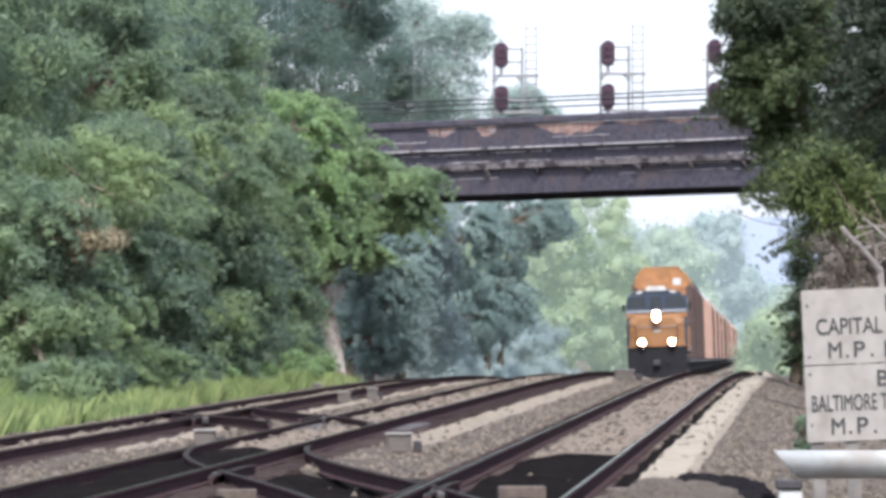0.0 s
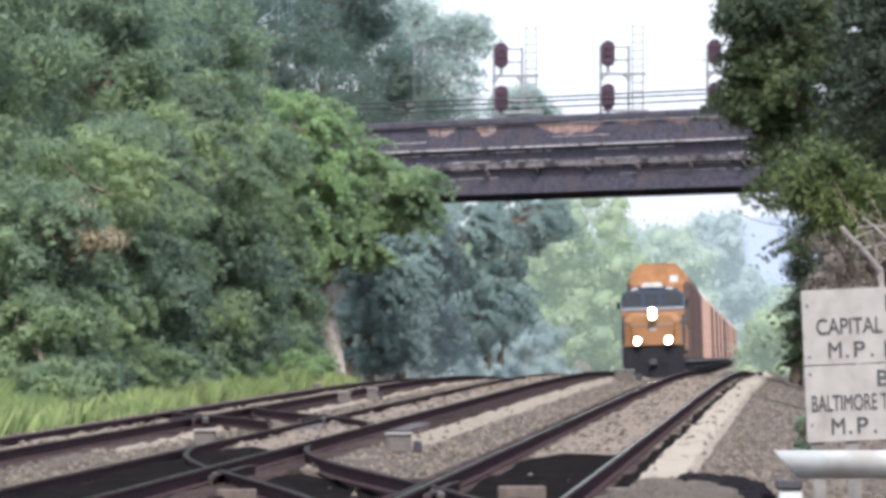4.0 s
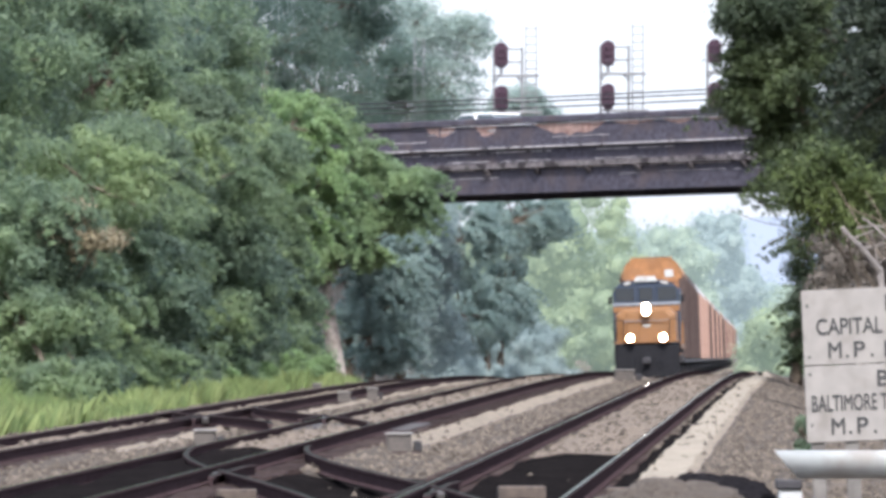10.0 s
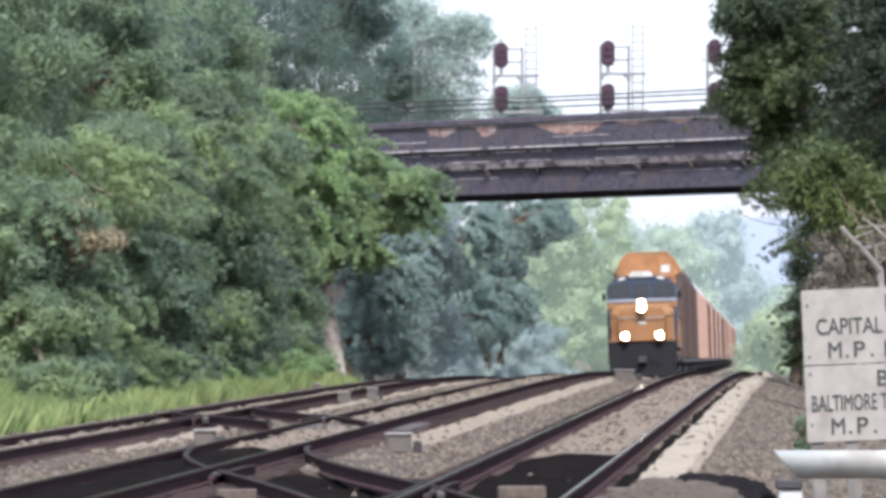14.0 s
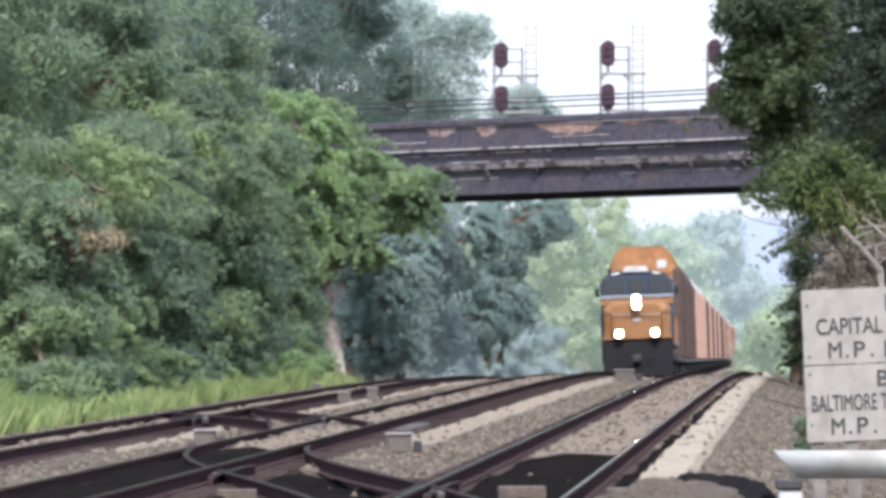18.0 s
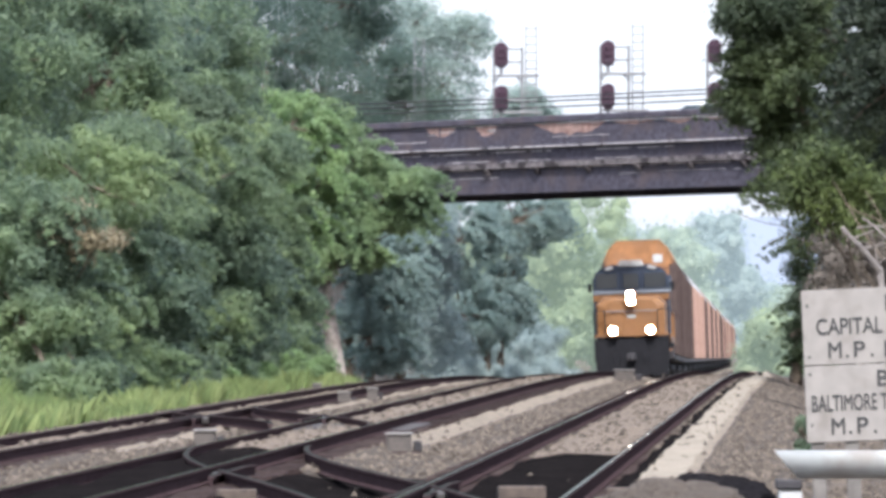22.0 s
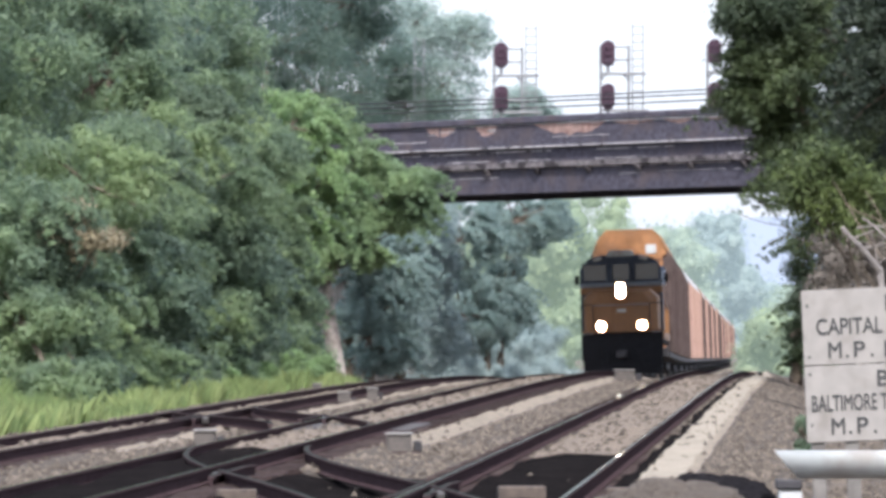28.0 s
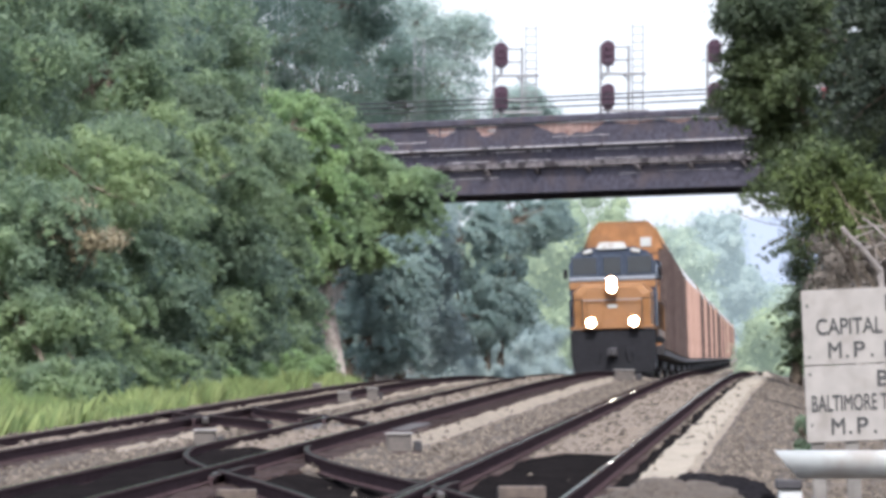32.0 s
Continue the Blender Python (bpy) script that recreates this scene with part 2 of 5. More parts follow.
def make_ground():
    ds = [-1500, -700, -300, -120, -60, -40, -30, -24, -20, -16, -13, -11, -9.5, -8.5, -7.8, -7, -6.2, -5.6, -5.2, -4.71, -4.55, -4.1, -3.9, -3.43, -3.27, -2.88, -2.6, -2.32, -1.9, -1.2, -0.66, -0.5, -0.1, 0.15, 0.62, 0.78,
          1.16, 1.44, 1.72, 2.2, 3, 3.64, 3.8, 4.2, 4.45, 4.92, 5.12, 5.24, 5.40, 5.62, 5.86, 6.0, 6.12, 6.4, 6.8, 7.4, 8, 8.8, 9.5, 10.5, 12, 14, 17, 21, 26, 34, 60, 120, 300, 700, 1500]
    ys = [-650, -400, -220, -130, -90] + list(np.arange(-60, 60, 6)) + list(np.arange(60, 260, 1.5)) + list(np.arange(260, 700, 10)) + list(np.arange(700, 2500, 60))
    verts, faces = [], []
    rng = random.Random(4)
    for y in ys:
        for d in ds:
            x = line_b(y) + d
            j = rng.uniform(-0.035, 0.035) if abs(d) < 30 else rng.uniform(-0.2, 0.2)
            verts.append((x, y, ground_z(x, y) + j))
    n = len(ds)
    for i in range(len(ys) - 1):
        for j in range(n - 1):
            a = i * n + j
            faces.append((a, a + 1, a + n + 1, a + n))
    ob = pydata("ground", verts, faces, BALLAST, smooth=True)
    me = ob.data
    me.materials.append(EARTH)
    me.materials.append(PALE)
    me.materials.append(DARK_BED)
    me.materials.append(TAN)
    me.materials.append(PALE_STRIP)
    for p in me.polygons:
        d = p.center[0] - line_b(p.center[1])
        # index 3 from 5.1 to 5.4: rail shade put into the colour
        p.material_index = 1 if d < -8.2 or d > 13 or p.center[1] > 700 else (5 if 5.40 < d < 5.86 and p.center[1] > 76 else 2 if min(abs(d - 5.74), abs(d - 1.44), abs(d + 2.60)) < 0.25 and p.center[1] > (78 if d > 3 else 96) else (3 if 5.1 < d < 5.4 or p.center[1] < (87 if d > 3.4 else 80 if d > 1 else 91) and -1.25 < d < 5.3 else (4 if min(abs(d - 4.4), abs(d - 0.1), abs(d + 3.95)) < 0.6 else 0)))
    tagged(ob, "grey-brown crushed stone ballast bed with weedy earth banks", "ground", kind="structure")


make_ground()

TIMBER = mat("timber", (0.075, 0.058, 0.046), 0.9, grain=14, stain=2, vary=0.35, bump=0.4)
FROG = mat("frog_steel", (0.06, 0.055, 0.052), 0.55, 0.6, grain=10, vary=0.3)

# ---- tracks ----
PROFILE = [(-0.07, -0.17), (0.07, -0.17), (0.07, -0.158), (0.012, -0.135), (0.012, -0.04), (0.036, -0.03), (0.036, -0.004), (0.030, 0.0),
           (0.013, 0.001), (-0.013, 0.001), (-0.030, 0.0), (-0.036, -0.004), (-0.036, -0.03), (-0.012, -0.04), (-0.012, -0.135), (-0.07, -0.158)]


def sweep_rail(path, parent, name="rail", top=None):
    """A rail along points (x, y, z) at the top of its head."""
    verts, faces, mats = [], [], []
    k = len(PROFILE)
    for x, y, z in path:
        verts += [(x + a, y, z + b) for a, b in PROFILE]
    for i in range(len(path) - 1):
        for j in range(k):
            a, b = i * k + j, i * k + (j + 1) % k
            faces.append((a, b, b + k, a + k))
            mats.append(1 if j == 8 else 2 if j in (7, 9) else 0)
    faces += [tuple(range(k))[::-1], tuple(range((len(path) - 1) * k, len(path) * k))]
    mats += [0, 0]
    ob = pydata(name, verts, faces, RAIL_SIDE, parent)
    ob.data.materials.append(top or RAIL_DULL)
    ob.data.materials.append(RAIL_DULL)
    ob.data.polygons.foreach_set("material_index", mats)
    return ob


def steps(y0, y1):
    out, y = [], y0
    while y < y1:
        out.append(y)
        y += 2.0 if y < 270 else 12.0
    return out + [y1]


def make_tracks():
    rng = random.Random(11)
    made = {}
    for i, k in enumerate("abc"):
        tr = thing(f"track_{i + 1}", "railway track, polished rails on dark worn wooden ties in ballast", "railway track", kind="structure")
        made[k] = tr
        for side in (0, 1):
            sweep_rail([(track_x(k, y) + (side - 0.5) * 1.505, y, level(y) + LOW[k][side]) for y in steps(-300, 1500)], tr, "rail", RAIL_TOP if k in "ab" else None)
    for i, (k, y0, y1, o0, o1) in enumerate((("a", 52, 92, 4.30, 0.0), ("b", 101, 133, 0.0, -4.05))):
        tr = thing(f"crossover_{i + 1}", "crossover between two tracks, curved rails meeting at frogs", "railway switch", kind="structure")
        for side in (0, 1):
            path = []
            for y in np.arange(y0 + 3, y1 - 2.9, 1.0):
                s = (y - y0) / (y1 - y0)
                s = s * s * (3 - 2 * s)
                path.append((line_b(y) + o0 + (o1 - o0) * s + (side - 0.5) * 1.505, y, level(y) - 0.004 - (0.07 if i == 0 else 0.17) * s * (1 - 0.5 * side)))
            sweep_rail(path, tr, "closure_rail")
            # a frog wherever the curved rail crosses a straight one, with a guard rail on either side
            for k2 in "abc":
                for s2 in (0, 1):
                    gap = [(px - track_x(k2, py) - (s2 - 0.5) * 1.505, px, py, pz) for px, py, pz in path]
                    for g0, g1 in zip(gap, gap[1:]):
                        if g0[0] * g1[0] < 0:
                            _, px, py, pz = g0
                            bm = bmesh.new()
                            box(bm, (0.17, 1.9, 0.13), (0, 0, 0), bevel=0.03)
                            part("frog", bm, FROG, tr, "polished steel frog casting").matrix_basis = pose(px, py, pz - 0.082, 0, 0, 1.5)
                            for off in (-0.14, 0.14):
                                sweep_rail([(track_x(k2, q) + (s2 - 0.5) * 1.505 + off + 0.05 * (abs(q - py) > 2.2) * (1 if off > 0 else -1), q, pz - 0.012) for q in np.arange(py - 2.8, py + 2.9, 0.7)], tr, "guard_rail")
        for j in range(5):
            y = y0 + 6 + j * 1.3
            bm = bmesh.new()
            cyl(bm, (-1.1, 0, 0), (1.1, 0, 0), 0.022, seg=8)
            part("switch_rod", bm, STEEL_DARK, tr).matrix_basis = pose(line_b(y) + o0, y, level(y) - 0.15)
    # ties: the near ones one by one, the rest joined
    bm = bmesh.new()
    box(bm, (2.6, 0.23, 0.18), bevel=0.012)
    me = bpy.data.meshes.new("tie")
    bm.to_mesh(me)
    bm.free()
    me.materials.append(TIE)
    for k in "abc":
        y, n = 56.0, 0
        rest = bmesh.new()
        while y < 300:
            tilt = math.degrees(math.atan((LOW[k][1] - LOW[k][0]) / 1.505))
            x = track_x(k, y) + rng.uniform(-0.05, 0.05)
            z = level(y) + sum(LOW[k]) / 2 - 0.17 - 0.09 + rng.uniform(-0.012, 0.006)
            m = pose(x, y, z, 0, -tilt, rng.uniform(-1.0, 1.0))
            if n < 100:
                ob = new("tie", me)
                ob.parent = made[k]
                ob.matrix_basis = m
            else:
                bmesh.ops.create_cube(rest, size=1.0, matrix=m @ Matrix.Diagonal((2.6, 0.23, 0.18, 1)))
            n += 1
            y += 0.54 + rng.uniform(-0.03, 0.03)
        tagged(part("far_ties", rest, TIE, made[k]), kind="stuff")
    for x, y, w in ((0.76, 66.4, 0.46), (-0.85, 66.0, 0.42), (1.85, 66.6, 0.55), (-2.05, 68.5, 0.4)):
        ob = part("timber", boxes(dict(size=(w, 0.22, 0.13), at=(0, 0, 0.065), bevel=0.012)), TIMBER)
        ob.matrix_world = pose(x, y, ground_z(x, y) + 0.01, 0, 0, rng.uniform(-6, 6))
        tagged(ob, "short weathered brown timber lying between the rails", "timber", "timbers by the rails")
    # loose stones of the bed
    oct_v = np.array([(1, 0, 0), (-1, 0, 0), (0, 1, 0), (0, -1, 0), (0, 0, 1), (0, 0, -1)], float)
    oct_f = [(0, 2, 4), (2, 1, 4), (1, 3, 4), (3, 0, 4)]
    verts, faces = [], []
    for _ in range(60000):
        y = 58 + 150 * rng.random() ** 1.8
        d = rng.uniform(-6.5, 9.5)
        x = line_b(y) + d
        if (y < (88 if d > 3.4 else 80 if d > 1 else 92) and -1.25 < d < 5.4 and rng.random() < 0.99) or (min(abs(d - 5.65), abs(d - 1.44), abs(d + 2.60)) < 0.38 and rng.random() < (0.95 if y > 97 or d > 3 else 0.3)) or (min(abs(d - 4.36), abs(d - 0.06), abs(d + 3.99)) < 0.6 and rng.random() < 0.7):
            continue
        s = rng.uniform(0.02, 0.065)
        base = len(verts)
        z = ground_z(x, y) + 0.01
        a = rng.uniform(0, 6.28)
        ca, sa = math.cos(a), math.sin(a)
        for v in oct_v:
            w = v * s * (0.7 + 0.6 * rng.random())
            verts.append((x + w[0] * ca - w[1] * sa, y + w[0] * sa + w[1] * ca, z + w[2] * 0.8))
        faces += [tuple(base + i for i in f) for f in oct_f]
    tagged(pydata("ballast_stones", verts, faces, STONE), "loose grey and tan crushed stones", "gravel", kind="stuff")


make_tracks()


# ---- the road bridge, skewed over the tracks, rising slightly to one side ----
LEDGE = mat("dusty_ledge", (0.34, 0.32, 0.32), 0.9, grain=4, stain=1.2, vary=0.4, dirt=(0.04, 0.035, 0.035), dirt_cut=(0.5, 0.62))
SKEW = -49.0
BR = pose(6.05, 249.4, 6.06, 0, -0.55, SKEW)  # bridge space: x along the road, y away, z up from the girder's underside
ROAD_Z = 1.74


def tube_bm(pts, r, seg=6):
    """One smooth tube through points, radius r (a number, or one for each point)."""
    bm = bmesh.new()
    rings = []
    for i, p in enumerate(pts):
        d = (pts[min(i + 1, len(pts) - 1)] - pts[max(i - 1, 0)]).normalized()
        m = d.to_track_quat("Z", "Y").to_matrix()
        q = r[i] if isinstance(r, (list, tuple)) else r
        rings.append([bm.verts.new(p + m @ Vector((q * math.cos(6.2832 * k / seg), q * math.sin(6.2832 * k / seg), 0))) for k in range(seg)])
    for a, c in zip(rings, rings[1:]):
        for k in range(seg):
            bm.faces.new((a[k], a[(k + 1) % seg], c[(k + 1) % seg], c[k]))
    bm.faces.new(rings[0][::-1])
    bm.faces.new(rings[-1])
    return bm


def make_bridge():
    br = thing("road_bridge", "old riveted steel road bridge, dark paint flaking to rust", "bridge", BR)
    x0, x1 = -22.0, 14.5
    length, mid = x1 - x0, (x0 + x1) / 2
    part("deck", boxes(((length, 7.4, 0.28), (mid, 4.0, 1.48))), ASPHALT, br, "asphalt deck slab")
    for y in (0.25, 7.75):
        g = part("girder", boxes(((length, 0.10, 0.92), (mid, y, 0.47)), ((length, 0.34, 0.05), (mid, y, 0.0 + 0.025))), GIRDER, br)
        part("flange", boxes(((length, 0.42, 0.20), (mid, y - 0.02, 1.03))), FLANGE, br, "weathered grey flange")
        part("web", boxes(((length, 0.08, 0.52), (mid, y, 1.39))), GIRDER, br)
        part("ledge", boxes(((length, 0.40, 0.06), (mid, y - 0.05, 1.69))), LEDGE, br, "pale dusty ledge")
        part("parapet", boxes(((length, 0.09, 0.80), (mid, y, 2.13))), GIRDER, br)
        part("top_rail", boxes(dict(size=(length, 0.30, 0.26), at=(mid, y, 2.68), bevel=0.04)), GIRDER, br)
        for i in range(13):
            x = x0 + 1.4 + i * 2.75
            part("bracket", prism([(-0.34, 0.86), (-0.05, 0.86), (-0.05, 0.62), (-0.12, 0.62)], x - 0.09, x + 0.09, axis="x"), FLANGE, br).matrix_basis = pose(0, y, 0.06)
            if i % 4 == 0:
                part("post", boxes(((0.10, 0.12, 0.80), (x, y, 2.13))), GIRDER, br)
    # bare patches where the paint has peeled off the parapet
    rng = random.Random(5)
    for a, b, deep in ((-10.4, -8.7, 0.36), (-7.6, -6.4, 0.48), (-4.4, -0.4, 0.50), (-0.1, 2.2, 0.16), (2.6, 4.2, 0.2), (4.5, 6.6, 0.15), (7.0, 9.5, 0.17)):
        pts = [(a, 2.52), (b, 2.52)]
        for i in range(9, 0, -1):
            s = i / 10
            pts.append((a + (b - a) * s, 2.52 - deep * math.sin(math.pi * s) ** 0.7 * rng.uniform(0.65, 1.0)))
        bm = bmesh.new()
        f = [bm.verts.new((x, 0.25 - 0.052, z)) for x, z in pts]
        k = [bm.verts.new((x, 0.25 - 0.045, z)) for x, z in pts]
        bm.faces.new(f)
        for i in range(len(f)):
            j = (i + 1) % len(f)
            bm.faces.new((f[i], f[j], k[j], k[i]))
        bmesh.ops.recalc_face_normals(bm, faces=bm.faces)
        part("rust_patch", bm, RUST, br, "bare orange rust where paint peeled")
    # a fresh pale strip and torn paint edges on the parapet
    for a, b, z, tall in ((7.0, 8.9, 2.44, 0.10), (-10.5, -9.6, 2.28, 0.03), (-9.6, -8.7, 2.36, 0.03), (-6.9, -6.5, 2.34, 0.10), (3.0, 6.4, 2.50, 0.03)):
        part("paint_flake", boxes(((b - a, 0.012, tall), ((a + b) / 2, 0.25 - 0.056, z))), LEDGE, br, "pale flaking paint")
    # dust and flaked paint along the riveted seams
    for z, deep, share in ((0.62, 0.030, 0.45), (0.90, 0.045, 0.75), (1.20, 0.035, 0.6), (1.52, 0.04, 0.6), (2.02, 0.03, 0.35)):
        x = x0 + rng.uniform(0, 2)
        while x < x1 - 2:
            n = rng.uniform(0.8, 3.4)
            if rng.random() < share:
                out = 0.25 - 0.058 if z < 1.0 else (0.25 - 0.048 if z < 1.7 else 0.25 - 0.053)
                part("seam_streak", boxes(((n, 0.012, deep * rng.uniform(0.7, 1.3)), (x + n / 2, out, z + rng.uniform(-0.02, 0.02)))), LEDGE, br, "pale dusty streak")
            x += n + rng.uniform(0.1, 0.8)
    for i in range(14):
        x = x0 + 1.5 + i * 2.6
        part("floor_beam", boxes(((0.28, 7.3, 0.75), (x, 4.0, 0.95))), GIRDER, br)
    for x, w in ((x0 - 0.6, 1.2), (x1 + 0.6, 1.2)):
        part("abutment", boxes(((w, 9.0, 9.0), (x, 4.0, -2.9))), CONCRETE, br, "stained concrete abutment")
    # approach banks
    for x0b, x1b, nm in ((-120, x0 - 0.9, "road_bank_west"), (x1 + 0.9, 90, "road_bank_east")):
        bm = prism([(-0.4, 1.61), (8.5, 1.61), (10.2, -8.5), (-1.6, -8.5)], x0b, x1b, axis="x")
        ob = part(nm, bm, EARTH)
        ob.matrix_world = BR
        tagged(ob, "earth bank carrying the road up to the bridge", "embankment", kind="structure")
    ob = part("road", boxes(((170, 7.3, 0.12), (-15, 4.0, ROAD_Z - 0.06))), ASPHALT)
    ob.matrix_world = BR
    tagged(ob, "grey asphalt road across the bridge", "road", kind="structure")
    # cables strung along the far side of the road
    for j, (z, sag) in enumerate(((4.10, 0.16), (3.90, 0.10), (3.72, 0.14))):
        line = [Vector((-30 + i * 2.64, 8.3 + j * 0.25, z - sag * math.sin(i / 18 * math.pi))) for i in range(19)]
        ob = part("cable", tube_bm(line, 0.034), STEEL_DARK)
        ob.matrix_world = BR
        tagged(ob, "sagging black cable strung along the bridge", "cable", "cables by the bridge")
    for j, z in enumerate((5.45, 5.25, 4.85)):
        line = [Vector((-30 + i * 2.64, 8.5 + j * 0.2, z - 0.2 * math.sin(i / 18 * math.pi))) for i in range(19)]
        ob = part("thin_wire", tube_bm(line, 0.005), GALV)
        ob.matrix_world = BR
        tagged(ob, "thin grey wire strung high over the bridge", "wire", "cables by the bridge")
    for x in (-30, 17.4):
        ob = part("cable_post", tubes(((x, 8.6, 0.5), (x, 8.6, 5.6), 0.12)), BARK)
        ob.matrix_world = BR
        tagged(ob, "dark wooden post carrying cables beside the road", "post", "cable posts")


make_bridge()


# ---- signals on a gantry beyond the bridge ----
def make_signals():
    y = 275.0
    z0 = level(y)
    ga = thing("signal_gantry", "grey steel truss gantry spanning the tracks", "gantry", (0, y, 0))
    for z in (7.2, 8.3):
        part("chord", boxes(((26, 0.16, 0.16), (5.0, 0.0, z))), GALV, ga)
    bm = bmesh.new()
    for i in range(24):
        x = -7.5 + i * 1.05
        cyl(bm, (x, 0, 7.2), (x + 1.05, 0, 8.3) if i % 2 == 0 else (x + 1.05, 0, 7.2), 0.04, seg=6)
        cyl(bm, (x, 0, 8.3), (x, 0, 7.2), 0.04, seg=6)
    part("lattice", bm, GALV, ga)
    for x in (-7.6, 17.6):
        part("leg", boxes(((0.4, 0.4, 9.2 - z0), (x, 0, (8.3 + z0 - 0.9) / 2))), GALV, ga)
    first = None
    for i, (x, z) in enumerate(((2.65, 8.36), (6.90, 8.44), (11.15, 8.50))):
        m = pose(x, y - 0.5, z)
        if first is None:
            first = s = thing("railway_signal", "signal with two dark hooded heads in a white pipe cage", "railway signal", m, "signals on the gantry")
            for dx, z1 in ((-0.62, 3.82), (0.50, 3.82)):
                part("post", tubes(((dx, 0, 0), (dx, 0, z1), 0.055)), PIPE_GREY, s)
            for z in (1.25, 1.72, 3.25, 3.76):
                part("guard_rail", tubes(((-0.62, -0.06, z), (0.50, -0.06, z), 0.04)), PIPE_GREY, s)
            part("platform", boxes(((1.80, 0.75, 0.09), (0.28, 0.2, 2.70))), PIPE_GREY, s, "grated steel platform")
            for dx, sx in ((-0.62, 1), (0.50, -1)):
                part("knee_brace", tubes(((dx, -0.04, 2.42), (dx + sx * 0.2, -0.04, 2.66), 0.035)), PIPE_GREY, s)
            part("lower_platform", boxes(((1.90, 0.75, 0.09), (0.33, 0.2, 1.24))), PIPE_GREY, s)
            for z in (1.78, 3.50):
                pts = []
                for q in range(24):
                    a = q / 24 * 2 * math.pi
                    pts.append((0.275 * math.cos(a), 0.26 * math.sin(a) + (0.26 if math.sin(a) > 0 else -0.26)))
                hd = part("signal_head", prism(pts, -0.04, 0.04), HEAD, s, "dark oval signal head")
                hd.matrix_basis = pose(-0.33, -0.16, z)
                part("rim", tubes(((0, 0.04, -0.24), (0, 0.16, -0.24), 0.20), ((0, 0.04, 0.24), (0, 0.16, 0.24), 0.20), seg=14), HEAD, hd)
                for dz in (0.25, 0.0, -0.25):
                    part("hood", tubes(((0, -0.28, dz), (0, -0.03, dz), 0.105, 0.115), seg=14), HEAD, hd)
                part("bracket", tubes(((-0.33, -0.1, z - 0.80), (-0.33, -0.1, z - 0.50), 0.06)), PIPE_GREY, s)
            part("ladder", ladder_mesh(), PIPE_GREY, s, "thin white steel ladder").matrix_basis = pose(0.86, 0.1, -0.2)
        else:
            copy_thing(first, m)
    ld = thing("access_ladder", "thin grey steel ladder with a safety cage on the gantry", "ladder", pose(-0.95, y - 0.4, 8.3))
    part("ladder_frame", tubes(*[((q, 0, 0), (q, 0, 4.2), 0.008) for q in (-0.18, 0.18)], *[((-0.18, 0, 0.3 * q), (0.18, 0, 0.3 * q), 0.005) for q in range(1, 14)]), GALV, ld)
    part("safety_cage", tubes(*[((-0.2, -0.25, q), (0.2, -0.25, q), 0.012) for q in (3.0, 3.6, 4.2)], *[((q, -0.25, 3.0), (q, -0.25, 4.2), 0.012) for q in (-0.2, 0.2)]), GALV, ld)


def ladder_mesh():
    bm = bmesh.new()
    for x in (-0.21, 0.21):
        cyl(bm, (x, 0, 0), (x, 0, 4.9), 0.03, seg=6)
    for i in range(15):
        cyl(bm, (-0.21, 0, 0.3 + i * 0.32), (0.21, 0, 0.3 + i * 0.32), 0.024, seg=6)
    return bm


HEAD = mat("signal_black", (0.030, 0.010, 0.022), 0.6, grain=10)
make_signals()


# ---- milepost sign and the white barrier pipe near the camera ----
def text_mesh(s, size, at, material, parent, width=None):
    """Raised lettering, standing in the x-z plane and facing -y."""
    cu = bpy.data.curves.new("lettering", "FONT")
    cu.body, cu.size, cu.extrude, cu.offset, cu.align_x = s, size, 0.002, 0.0, "LEFT"
    cu.bevel_depth = 0.0018
    tmp = bpy.data.objects.new("lettering", cu)
    scene.collection.objects.link(tmp)
    bpy.context.view_layer.update()
    me = bpy.data.meshes.new_from_object(tmp.evaluated_get(bpy.context.evaluated_depsgraph_get()))
    bpy.data.objects.remove(tmp)
    xs = [v.co.x for v in me.vertices]
    k = width / (max(xs) - min(xs)) if width else 1.0
    me.transform(Matrix.Diagonal((k, 1, 1, 1)))
    me.materials.clear()
    me.materials.append(material)
    ob = new("lettering", me)
    ob.parent = parent
    ob.matrix_basis = pose(*at, 90, 0, 0)
    return ob


